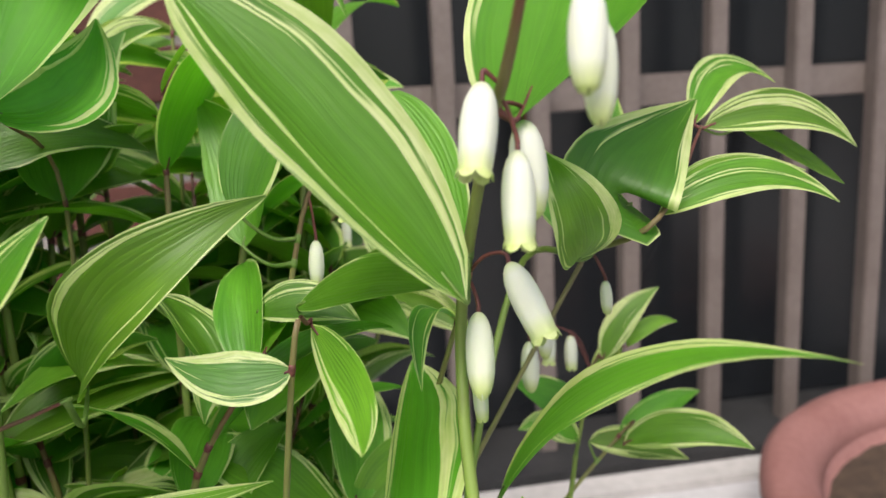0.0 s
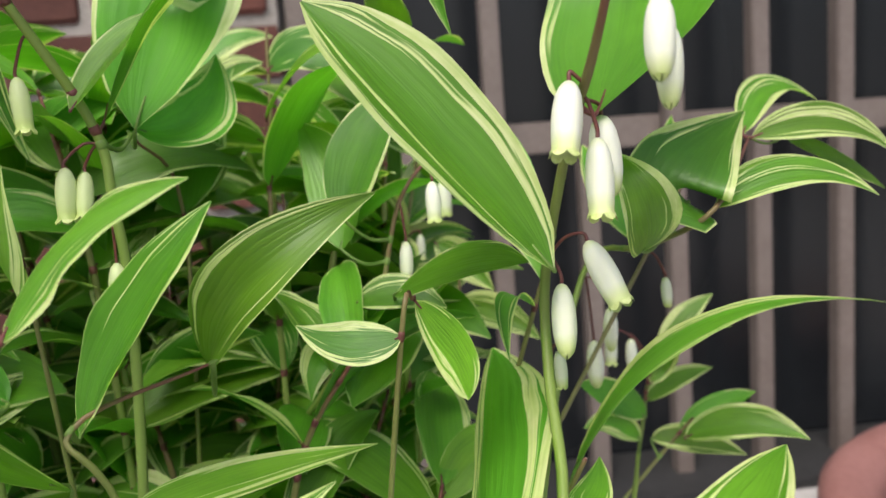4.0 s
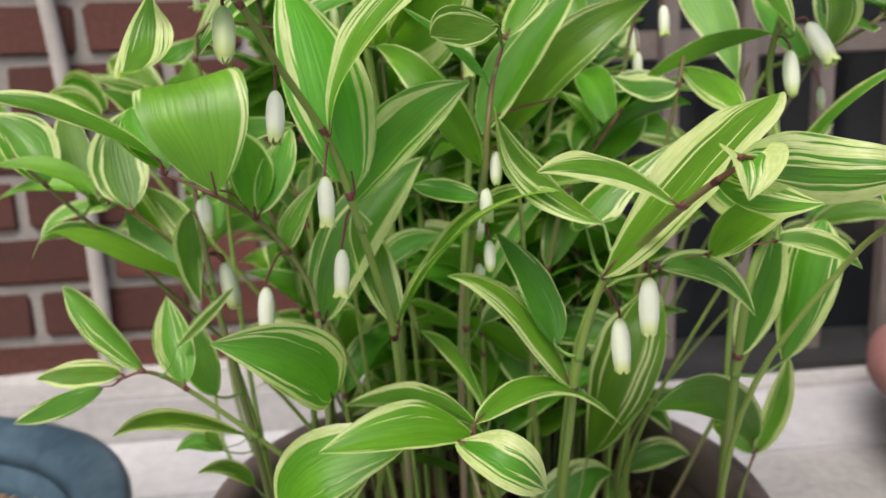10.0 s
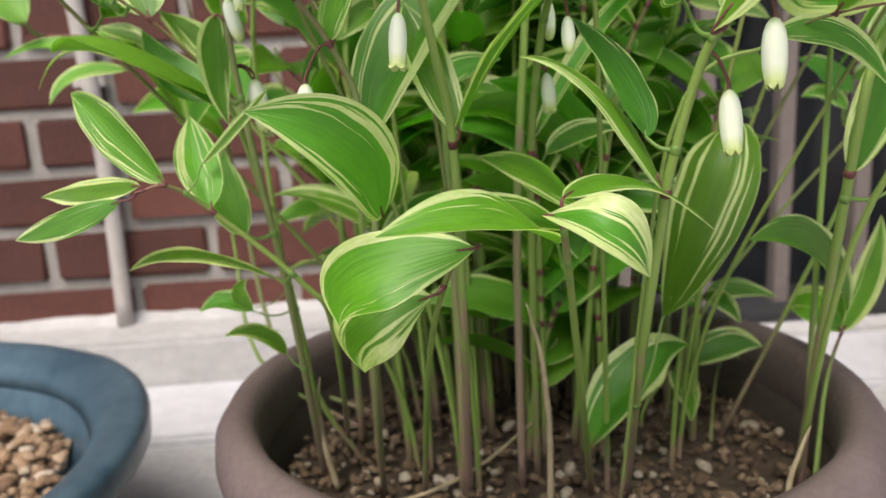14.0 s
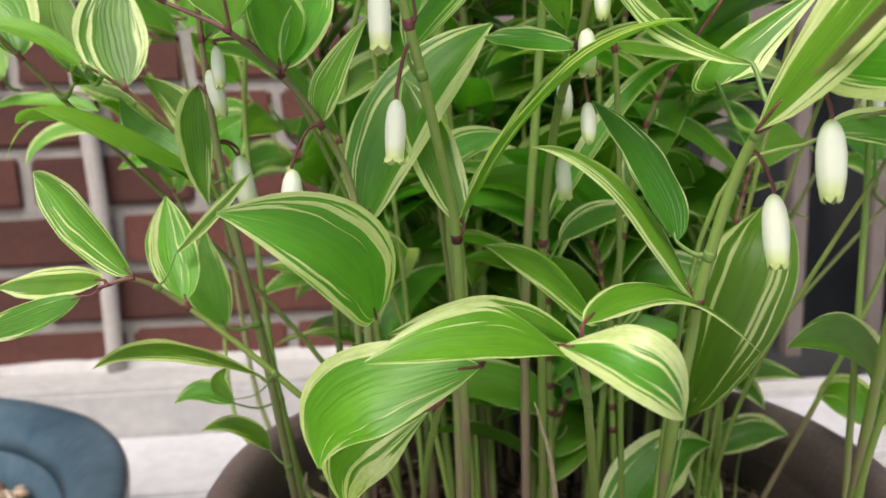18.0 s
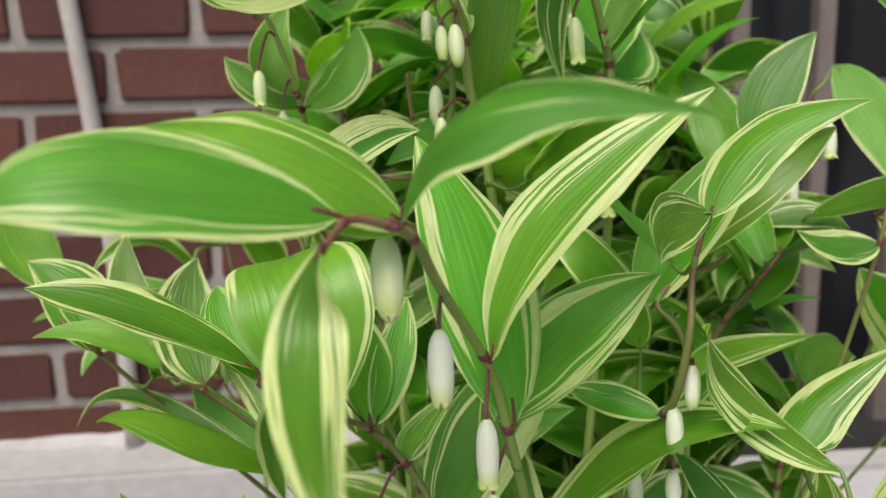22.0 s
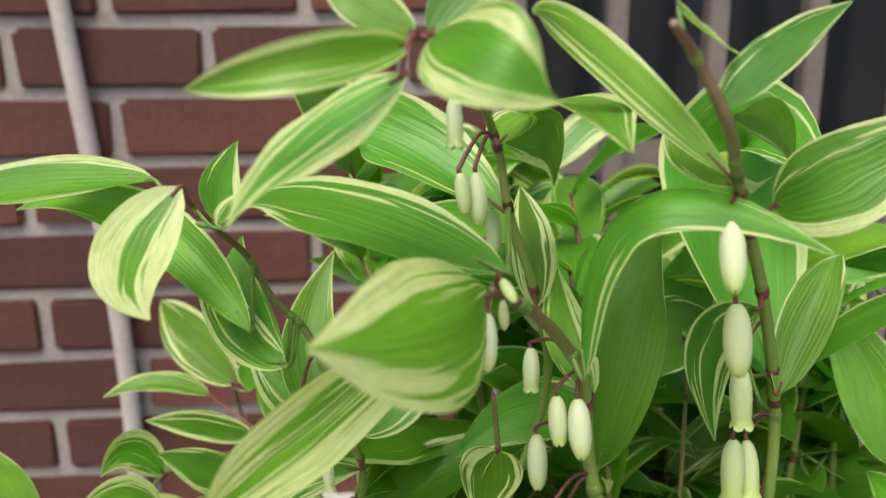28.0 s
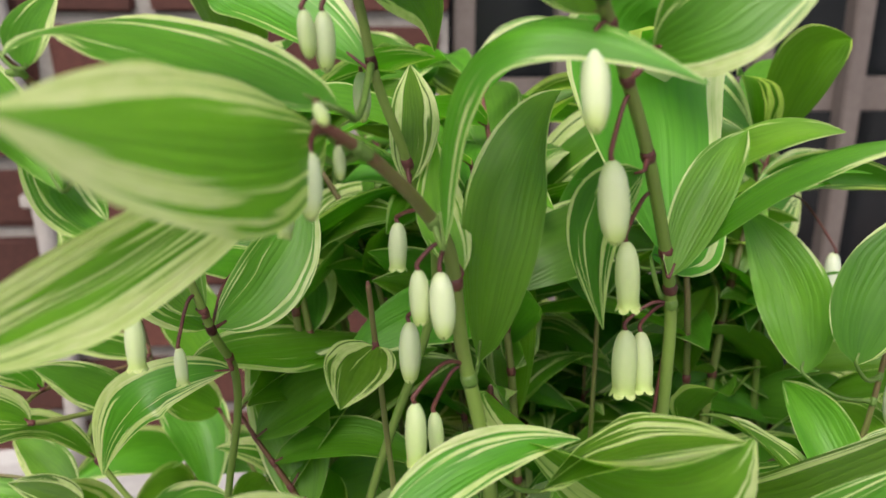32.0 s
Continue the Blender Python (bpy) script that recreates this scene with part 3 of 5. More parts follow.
def bell(ob, hang, top, foot, spread=None, rng=random.Random(11)):
    """A drooping bell flower on its stalk; spread: how far its lobes open."""
    o = ob.location
    a, t, f = (Vector(q) - o for q in (hang, top, foot))
    a = nearest(ob, a + o) - o
    d = f - t
    size = min(d.length, 0.0225)
    d.normalize()
    s = d.cross(Vector((0.2, 1, 0.1))).normalized()
    u = s.cross(d)
    big, flare = size * rng.uniform(0.160, 0.188), max(0.0, rng.uniform(-0.20, 0.32))
    flare = flare if spread is None else spread
    ripe = min(1.0, flare / 0.12)
    lip = 0.60 + 0.24 * ripe
    prof = [(0.0, 0.12), (0.03, 0.40), (0.09, 0.64), (0.2, 0.86), (0.36, 0.98), (0.52, 1.0), (0.68, 0.95), (0.79, 0.84 + 0.06 * ripe), (0.87, 0.70 + 0.15 * ripe), (0.92, lip + 0.5 * flare)]
    n = 24
    bm = bmesh.new()
    uv = bm.loops.layers.uv.verify()
    rings = []
    for y, r in prof:
        rings.append([bm.verts.new(t + d * (y * size) + big * r * (1 + 0.035 * math.cos(6 * 6.2832 * j / n) * y) * (math.cos(6.2832 * j / n) * s + math.sin(6.2832 * j / n) * u)) for j in range(n)])
    for k in range(len(rings) - 1):
        for j in range(n):
            i = (j + 1) % n
            fc = bm.faces.new((rings[k][j], rings[k][i], rings[k + 1][i], rings[k + 1][j]))
            for lp, (x, y) in zip(fc.loops, ((j, k), (j + 1, k), (j + 1, k + 1), (j, k + 1))):
                lp[uv].uv = (x / n, prof[y][0])
    bm.faces.new(rings[0][::-1])
    flower = part("bell_flower", bm, MAT_BELL, ob)
    # buds high in the clump have not whitened yet
    flower.color = (rng.uniform(0.55, 0.85) if hang[2] > 0.39 and hang[0] < 0 else rng.uniform(0.0, 0.15), 0, 0, 1)
    # six short lobes
    for k in range(6):
        bm = bmesh.new()
        g = 6.2832 * k / 6
        row = []
        for w, y, r in ((-0.5, 0.915, lip - 0.01 + 0.5 * flare), (0.0, 0.915, lip + 0.01 + 0.5 * flare), (0.5, 0.915, lip - 0.01 + 0.5 * flare), (-0.36, 0.965, lip - 0.16 + 0.10 * ripe + 1.1 * flare), (0.36, 0.965, lip - 0.16 + 0.10 * ripe + 1.1 * flare), (0.0, 1.01 - 0.06 * flare, 0.08 + 0.5 * ripe + 1.9 * flare)):
            h = g + w * 1.04
            row.append(bm.verts.new(t + d * (y * size) + big * r * (math.cos(h) * s + math.sin(h) * u)))
        bm.faces.new((row[0], row[1], row[3]))
        bm.faces.new((row[1], row[4], row[3]))
        bm.faces.new((row[1], row[2], row[4]))
        bm.faces.new((row[3], row[4], row[5]))
        part("petal_tip", bm, MAT_PETAL, flower)
    bm = bmesh.new()
    knee = a.lerp(t, 0.35) + Vector((0, 0, 0.25 * (a - t).length)) + (t - a) * 0.1
    tube(bm, curve_through([a, knee, t - d * (0.12 * size), t + d * (0.03 * size)], 5), lambda q: 0.00048 * (1 + 0.25 * q), 6)
    part("pedicel", bm, MAT_JOINT, flower, "thin purple flower stalk")
    return flower


# ---- shoots ----
s = shoot(0.0016, [(-0.0096, 0.2028, 0.0800), (-0.0211, 0.1440, 0.1786), (-0.0221, 0.1211, 0.2322), (-0.0215, 0.1141, 0.2534), (-0.0154, 0.1019, 0.2894), (-0.0087, 0.0828, 0.3067), (-0.0063, 0.0491, 0.3262), (-0.0026, 0.0370, 0.3342), (-0.0000, 0.0269, 0.3400)])
leaf(s, (-0.0137, 0.1043, 0.3116), (-0.0381, 0.1194, 0.3324), (-0.0518, 0.1056, 0.3554), 0.0243, -36, "streaked", -0.25, 0)
leaf(s, (-0.0148, 0.1231, 0.3068), (-0.0051, 0.1326, 0.3179), (0.0248, 0.1349, 0.3373), 0.0201, 16, "cream", -0.38, 8)
leaf(s, (-0.0177, 0.0924, 0.2948), (0.0117, 0.0704, 0.3404), (0.0358, 0.0758, 0.3562), 0.0335, 28, "cream", -0.02, 4)
leaf(s, (-0.0098, 0.0468, 0.3266), (-0.0299, 0.0434, 0.3383), (-0.0542, 0.0287, 0.3402), 0.0169, 149, "pale", 0.08, -10)
leaf(s, (-0.0034, 0.0220, 0.3425), (0.0366, 0.0427, 0.3340), (0.0532, 0.0240, 0.3379), 0.0205, 93, "cream_sheen", -0.39, -27)
leaf(s, (0.0049, 0.0423, 0.3401), (0.0011, 0.0243, 0.3403), (-0.0022, 0.0190, 0.3314), 0.0159, -1, "cream_sheen")
leaf(s, (-0.0026, 0.0370, 0.3342), (0.0082, 0.0374, 0.3274), (0.0296, 0.0380, 0.3260), 0.0190, 38)
leaf(s, (0.0052, 0.1931, 0.1754), (0.0163, 0.1607, 0.2452), (0.0421, 0.2077, 0.2596), 0.0318, -144, "streaked", 0.38, 20)
leaf(s, (-0.0231, 0.1169, 0.2447), (-0.0453, 0.1208, 0.2798), (-0.0693, 0.1246, 0.2911), 0.0257, 163, "", 0.12, 12)
leaf(s, (-0.0290, 0.1165, 0.2626), (-0.0345, 0.1281, 0.2834), (-0.0472, 0.1418, 0.3040), 0.0194, -1, "green", 0.21, -17)
bell(s, (-0.0147, 0.1016, 0.2887), (-0.0095, 0.0989, 0.2774), (-0.0096, 0.0944, 0.2576))
bell(s, (-0.0079, 0.0828, 0.3064), (-0.0052, 0.0806, 0.2970), (-0.0066, 0.0762, 0.2772))
s = shoot(0.0013, [(-0.0245, 0.2086, 0.0800), (-0.0495, 0.1328, 0.1851), (-0.0640, 0.0857, 0.2336), (-0.0675, 0.0768, 0.2463)])
leaf(s, (-0.0618, 0.1068, 0.2310), (-0.0881, 0.0916, 0.2426), (-0.1199, 0.0842, 0.2416), 0.0244, 164, "plain", -0.39, -34)
leaf(s, (-0.0728, 0.0740, 0.2465), (-0.0577, 0.0587, 0.2443), (-0.0440, 0.0704, 0.2276), 0.0179, -134, "cream_sheen", -0.32, 34)
leaf(s, (-0.0667, 0.0776, 0.2505), (-0.0320, 0.1130, 0.2490), (-0.0034, 0.1147, 0.2281), 0.0139, -164, "plain", 0.16, 8)
leaf(s, (-0.0596, 0.0884, 0.2471), (-0.0630, 0.1375, 0.2513), (-0.0783, 0.1728, 0.2545), 0.0131, 83, "", -0.38, 19)
leaf(s, (-0.0611, 0.0979, 0.2376), (-0.0840, 0.1316, 0.2381), (-0.1140, 0.1573, 0.2277), 0.0144, 70, "", 0.38, 33)
s = shoot(0.0012, [(-0.1062, 0.2210, 0.0800), (-0.1030, 0.1680, 0.1700), (-0.0960, 0.1300, 0.2180), (-0.0880, 0.1075, 0.2320)])
leaf(s, (-0.0887, 0.1056, 0.2318), (-0.1252, 0.1047, 0.2251), (-0.1316, 0.0750, 0.2190), 0.0265, -50, "pale", 0.08, -31)
leaf(s, (-0.1021, 0.1325, 0.2097), (-0.1279, 0.1319, 0.1976), (-0.1261, 0.0900, 0.1988), 0.0270, 126, "pale", -0.03, 4)
s = shoot(0.0014, [(-0.0841, 0.2166, 0.0800), (-0.0875, 0.1696, 0.1870), (-0.0908, 0.1437, 0.2622), (-0.0969, 0.1278, 0.2934), (-0.1034, 0.1162, 0.3214), (-0.1100, 0.1095, 0.3455), (-0.1236, 0.0872, 0.3724), (-0.1306, 0.0674, 0.3884), (-0.1371, 0.0599, 0.3929), (-0.1427, 0.0561, 0.3941), (-0.1465, 0.0437, 0.3912)])
leaf(s, (-0.1097, 0.1071, 0.3480), (-0.0926, 0.1073, 0.3845), (-0.0504, 0.1120, 0.4163), 0.0280, -166, "streaked", -0.14, 37)
leaf(s, (-0.1026, 0.1140, 0.3275), (-0.1107, 0.1251, 0.3761), (-0.1254, 0.1496, 0.4048), 0.0343, 172, "streaked", 0.19, 26)
leaf(s, (-0.1045, 0.1343, 0.3197), (-0.0832, 0.1280, 0.3477), (-0.0574, 0.1286, 0.3641), 0.0252, 57, "streaked", 0.37, 31)
leaf(s, (-0.0892, 0.1521, 0.2636), (-0.0604, 0.1289, 0.3085), (-0.0290, 0.1069, 0.3240), 0.0305, 24, "", 0.33, -25)
leaf(s, (-0.1439, 0.0551, 0.3950), (-0.1779, 0.0357, 0.4060), (-0.1981, 0.0347, 0.4003), 0.0234, 137, "plain", 0.14, 10)
leaf(s, (-0.1328, 0.0590, 0.3924), (-0.1195, 0.0370, 0.4148), (-0.0855, 0.0252, 0.4115), 0.0258, 32, "plain", -0.26, -20)
leaf(s, (-0.1311, 0.0694, 0.3904), (-0.1613, 0.0613, 0.4090), (-0.1902, 0.0777, 0.4107), 0.0268, -34, "streaked", -0.08, 33)
leaf(s, (-0.1462, 0.0388, 0.3932), (-0.1497, 0.0338, 0.3734), (-0.1419, -0.0133, 0.3680), 0.0145, 15, "pale", 0.02, 0)
leaf(s, (-0.0882, 0.1444, 0.2658), (-0.0983, 0.1576, 0.2942), (-0.1046, 0.1689, 0.3141), 0.0168, -23)
bell(s, (-0.1258, 0.0878, 0.3742), (-0.1246, 0.0857, 0.3638), (-0.1249, 0.0778, 0.3477))
bell(s, (-0.1352, 0.0744, 0.3930), (-0.1361, 0.0736, 0.3883), (-0.1357, 0.0654, 0.3718))
bell(s, (-0.1109, 0.1064, 0.3459), (-0.1120, 0.1018, 0.3346), (-0.1122, 0.0984, 0.3170))
bell(s, (-0.1036, 0.1162, 0.3210), (-0.1085, 0.1159, 0.3059), (-0.1099, 0.1126, 0.2883))
s = shoot(0.0013, [(-0.1267, 0.2227, 0.0800), (-0.1247, 0.1585, 0.1815), (-0.1205, 0.1462, 0.2312), (-0.1234, 0.1566, 0.2764), (-0.1324, 0.1517, 0.2995), (-0.1430, 0.1440, 0.3151), (-0.1554, 0.1299, 0.3270), (-0.1730, 0.1320, 0.3355)])
leaf(s, (-0.1544, 0.1300, 0.3277), (-0.1630, 0.1395, 0.3675), (-0.1758, 0.1956, 0.3525), 0.0410, -12, "green", 0.10, 0)
leaf(s, (-0.1429, 0.1437, 0.3175), (-0.1468, 0.1605, 0.3349), (-0.1565, 0.1773, 0.3498), 0.0185, -14)
leaf(s, (-0.1741, 0.1317, 0.3406), (-0.2063, 0.1305, 0.3585), (-0.2358, 0.1337, 0.3672), 0.0252, -5, "", 0.21, -31)
leaf(s, (-0.1719, 0.1322, 0.3364), (-0.1821, 0.1444, 0.3502), (-0.1885, 0.1556, 0.3604), 0.0174, -17)
leaf(s, (-0.1321, 0.1517, 0.3003), (-0.1291, 0.1444, 0.3133), (-0.1154, 0.1370, 0.3305), 0.0101, 112)
leaf(s, (-0.1200, 0.1598, 0.2656), (-0.1009, 0.1647, 0.3051), (-0.0723, 0.1819, 0.3323), 0.0326, 27, "", 0.35, 18)
leaf(s, (-0.1177, 0.1406, 0.2383), (-0.1288, 0.1120, 0.2663), (-0.1558, 0.0990, 0.2787), 0.0279, -93, "cream", 0.36, 3)
leaf(s, (-0.1412, 0.1435, 0.3165), (-0.1330, 0.1600, 0.3342), (-0.1291, 0.1762, 0.3486), 0.0140, 25)
bell(s, (-0.1331, 0.1525, 0.3014), (-0.1416, 0.1474, 0.2860), (-0.1427, 0.1438, 0.2671))
bell(s, (-0.1429, 0.1436, 0.3171), (-0.1626, 0.1505, 0.3247), (-0.1618, 0.1480, 0.3114))
s = shoot(0.0014, [(-0.1566, 0.2441, 0.0800), (-0.1601, 0.1967, 0.1916), (-0.1664, 0.1820, 0.2528), (-0.1712, 0.1800, 0.2943), (-0.1736, 0.1816, 0.3268), (-0.1738, 0.1816, 0.3377), (-0.1758, 0.1837, 0.3497)])
leaf(s, (-0.1756, 0.1883, 0.2808), (-0.2171, 0.1877, 0.3067), (-0.2430, 0.1910, 0.3035), 0.0286, 4, "", -0.38, 14)
leaf(s, (-0.1764, 0.1877, 0.2762), (-0.2322, 0.2114, 0.3053), (-0.2630, 0.2230, 0.2890), 0.0091, -27)
leaf(s, (-0.1760, 0.1812, 0.3141), (-0.1803, 0.1818, 0.2947), (-0.1758, 0.1810, 0.2720), 0.0136, 20)
leaf(s, (-0.1723, 0.1826, 0.3298), (-0.1509, 0.1802, 0.3447), (-0.1266, 0.1759, 0.3493), 0.0144, 66)
leaf(s, (-0.1736, 0.1823, 0.2269), (-0.1828, 0.1927, 0.2450), (-0.1826, 0.2018, 0.2610), 0.0169, -15)
leaf(s, (-0.1665, 0.2136, 0.1642), (-0.1785, 0.2110, 0.1759), (-0.1925, 0.2063, 0.1773), 0.0095, -49)
bell(s, (-0.1748, 0.1803, 0.3219), (-0.1716, 0.1798, 0.3192), (-0.1670, 0.1770, 0.3027))
bell(s, (-0.1685, 0.1866, 0.2968), (-0.1651, 0.1876, 0.2892), (-0.1620, 0.1840, 0.2676))
bell(s, (-0.1679, 0.1889, 0.2962), (-0.1617, 0.1914, 0.2767), (-0.1614, 0.1896, 0.2660))
s = shoot(0.0011, [(-0.1536, 0.2448, 0.0800), (-0.1591, 0.2155, 0.1743), (-0.1675, 0.2060, 0.2317), (-0.1750, 0.1979, 0.2706), (-0.1823, 0.1967, 0.2895), (-0.1910, 0.1939, 0.3008), (-0.2035, 0.1893, 0.3140), (-0.2154, 0.1827, 0.3234)])
leaf(s, (-0.2040, 0.1932, 0.3150), (-0.2109, 0.2049, 0.3380), (-0.2079, 0.2155, 0.3583), 0.0255, 8, "plain")
leaf(s, (-0.2188, 0.1925, 0.3221), (-0.2383, 0.1925, 0.3360), (-0.2610, 0.1906, 0.3367), 0.0120, -32)
leaf(s, (-0.2179, 0.1976, 0.3176), (-0.2360, 0.2199, 0.3417), (-0.2414, 0.2412, 0.3650), 0.0168, -11)
leaf(s, (-0.1799, 0.2025, 0.2836), (-0.1998, 0.2079, 0.2940), (-0.2135, 0.2142, 0.3120), 0.0169, -54)
leaf(s, (-0.1807, 0.2034, 0.2891), (-0.1924, 0.2182, 0.3064), (-0.2104, 0.2330, 0.3210), 0.0138, -40)
leaf(s, (-0.1788, 0.2080, 0.1878), (-0.1909, 0.2098, 0.1931), (-0.2026, 0.2093, 0.1886), 0.0103, -45)
leaf(s, (-0.1787, 0.2084, 0.1893), (-0.1842, 0.2102, 0.1960), (-0.1804, 0.2113, 0.2022), 0.0073, -19)
s = shoot(0.0011, [(-0.1450, 0.2746, 0.0800), (-0.1418, 0.1828, 0.1842), (-0.1504, 0.1657, 0.2089), (-0.1806, 0.1570, 0.2414), (-0.1936, 0.1497, 0.2526), (-0.2031, 0.1463, 0.2516)])
leaf(s, (-0.1942, 0.1488, 0.2537), (-0.2133, 0.1557, 0.2750), (-0.2292, 0.1680, 0.2871), 0.0179, -91, "", 0.34, 10)
leaf(s, (-0.2101, 0.1463, 0.2488), (-0.2311, 0.1435, 0.2418), (-0.2454, 0.1416, 0.2378), 0.0097, -87, "", -0.01, 0)
leaf(s, (-0.2027, 0.1468, 0.2536), (-0.2269, 0.1574, 0.2520), (-0.2406, 0.1560, 0.2506), 0.0151, 147, "", 0.11, 1)
leaf(s, (-0.1807, 0.1574, 0.2429), (-0.1859, 0.1702, 0.2601), (-0.1910, 0.1826, 0.2761), 0.0167, -12)
leaf(s, (-0.1836, 0.1609, 0.2585), (-0.1661, 0.1582, 0.2750), (-0.1556, 0.1541, 0.2851), 0.0072, 50, "", 0.02, 0)
leaf(s, (-0.1623, 0.1777, 0.2090), (-0.1928, 0.1696, 0.2233), (-0.2151, 0.1617, 0.2200), 0.0220, 177, "", 0.02, -9)
s = shoot(0.0014, [(-0.0479, 0.2252, 0.0800), (-0.0540, 0.1929, 0.1954), (-0.0572, 0.1719, 0.2546), (-0.0548, 0.1585, 0.2993), (-0.0539, 0.1263, 0.3245), (-0.0527, 0.1174, 0.3487), (-0.0490, 0.1254, 0.3648), (-0.0432, 0.1304, 0.3797)])
leaf(s, (-0.0428, 0.1295, 0.3795), (-0.0260, 0.1328, 0.4023), (0.0011, 0.1254, 0.4120), 0.0219, -149, "plain", 0.22, -11)
leaf(s, (-0.0479, 0.1173, 0.3829), (-0.0652, 0.1045, 0.3825), (-0.0758, 0.0783, 0.3781), 0.0159, -65, "streaked", 0.07, -8)
leaf(s, (-0.0482, 0.1401, 0.3627), (-0.0621, 0.1381, 0.3772), (-0.0820, 0.1333, 0.3928), 0.0170, -26, "", 0.11, -7)
leaf(s, (-0.0485, 0.1695, 0.3280), (-0.0709, 0.1461, 0.3633), (-0.0910, 0.1782, 0.3812), 0.0160, -95, "green", 0.22, -5)
leaf(s, (-0.0541, 0.1315, 0.3190), (-0.0699, 0.1388, 0.3218), (-0.0802, 0.1456, 0.3245), 0.0122, -35)
leaf(s, (-0.0565, 0.1728, 0.2591), (-0.0234, 0.1818, 0.3063), (0.0008, 0.1831, 0.3165), 0.0103, 33)
leaf(s, (-0.0489, 0.1826, 0.2529), (-0.0294, 0.1951, 0.2615), (-0.0083, 0.2052, 0.2595), 0.0123, 40)
bell(s, (-0.0513, 0.1231, 0.3400), (-0.0493, 0.1227, 0.3383), (-0.0498, 0.1203, 0.3255))
bell(s, (-0.0534, 0.1268, 0.3266), (-0.0529, 0.1263, 0.3245), (-0.0532, 0.1237, 0.3108))
bell(s, (-0.0540, 0.1294, 0.3083), (-0.0521, 0.1284, 0.3035), (-0.0522, 0.1260, 0.2910))
bell(s, (-0.0553, 0.1581, 0.2972), (-0.0517, 0.1613, 0.3122), (-0.0517, 0.1579, 0.2970))
bell(s, (-0.0570, 0.1674, 0.2865), (-0.0513, 0.1670, 0.2856), (-0.0507, 0.1635, 0.2703))
s = shoot(0.0017, [(0.0709, 0.1923, 0.0800), (0.0648, 0.1687, 0.1623), (0.0581, 0.1445, 0.2332), (0.0580, 0.1324, 0.2834), (0.0849, 0.1587, 0.3071), (0.0882, 0.1769, 0.3434), (0.0912, 0.1873, 0.3714), (0.0943, 0.1665, 0.4117), (0.0946, 0.1453, 0.4294), (0.0943, 0.1313, 0.4417), (0.0942, 0.1200, 0.4551)])
leaf(s, (0.0872, 0.1609, 0.3786), (0.0508, 0.1731, 0.4278), (0.0254, 0.1813, 0.4563), 0.0378, -34, "plain", 0.39, -19)
leaf(s, (0.0997, 0.1555, 0.4199), (0.1396, 0.2310, 0.4667), (0.1287, 0.1929, 0.5029), 0.0612, -178, "green", -0.07, 26)
leaf(s, (0.0880, 0.1643, 0.3024), (0.1003, 0.1764, 0.3034), (0.1065, 0.1901, 0.3106), 0.0123, 19)
leaf(s, (0.0790, 0.1435, 0.2377), (0.0891, 0.1416, 0.2837), (0.0984, 0.1496, 0.2993), 0.0254, 27, "", -0.33, 30)
leaf(s, (0.0575, 0.1408, 0.2428), (0.0691, 0.1415, 0.2744), (0.0736, 0.1415, 0.3010), 0.0172, 49)
leaf(s, (0.0942, 0.1200, 0.4551), (0.0661, 0.1663, 0.4721), (0.0658, 0.1758, 0.4443), 0.0175, -101, "green")
bell(s, (0.0928, 0.1494, 0.4293), (0.0902, 0.1468, 0.4279), (0.0863, 0.1404, 0.4088))
bell(s, (0.0962, 0.1524, 0.4254), (0.0979, 0.1505, 0.4135), (0.0964, 0.1450, 0.3925))
bell(s, (0.0976, 0.1550, 0.4255), (0.1022, 0.1602, 0.4192), (0.1026, 0.1550, 0.3930))
bell(s, (0.0925, 0.1856, 0.3791), (0.1012, 0.1749, 0.3836), (0.1079, 0.1649, 0.3650))
bell(s, (0.0915, 0.1870, 0.3790), (0.0927, 0.1740, 0.3720), (0.0914, 0.1671, 0.3513))
bell(s, (0.1001, 0.1188, 0.4507), (0.1030, 0.1201, 0.4432), (0.1016, 0.1175, 0.4247))
bell(s, (0.1007, 0.1187, 0.4507), (0.1077, 0.1267, 0.4375), (0.1063, 0.1241, 0.4189))
bell(s, (0.0896, 0.1828, 0.3398), (0.0965, 0.1962, 0.3457), (0.0967, 0.1943, 0.3329))
s = shoot(0.0016, [(-0.0565, 0.2216, 0.0800), (-0.0550, 0.2235, 0.2120), (-0.0480, 0.2290, 0.3000), (-0.0430, 0.2270, 0.3700), (-0.0435, 0.2235, 0.4020), (-0.0455, 0.2215, 0.4270), (-0.0590, 0.2060, 0.4613), (-0.0686, 0.1958, 0.4801), (-0.0800, 0.1800, 0.4965), (-0.0912, 0.1610, 0.5099), (-0.1001, 0.1560, 0.5225), (-0.1079, 0.1462, 0.5278)])
leaf(s, (-0.0836, 0.1760, 0.4987), (-0.1100, 0.1906, 0.5259), (-0.1238, 0.1810, 0.5312), 0.0097, 100, "streaked", 0.18, 3)
leaf(s, (-0.0650, 0.1946, 0.4887), (-0.0530, 0.1828, 0.4979), (-0.0299, 0.1854, 0.5123), 0.0215, 77, "plain", 0.12, 4)
leaf(s, (-0.0869, 0.1758, 0.5122), (-0.0739, 0.1820, 0.5236), (-0.0551, 0.1876, 0.5336), 0.0101, 43)
leaf(s, (-0.1011, 0.1634, 0.5309), (-0.0910, 0.1751, 0.5269), (-0.0788, 0.1867, 0.5226), 0.0110, 44, "cream")
leaf(s, (-0.0635, 0.1990, 0.4628), (-0.0693, 0.2097, 0.4479), (-0.0645, 0.2162, 0.4184), 0.0136, -145, "streaked")
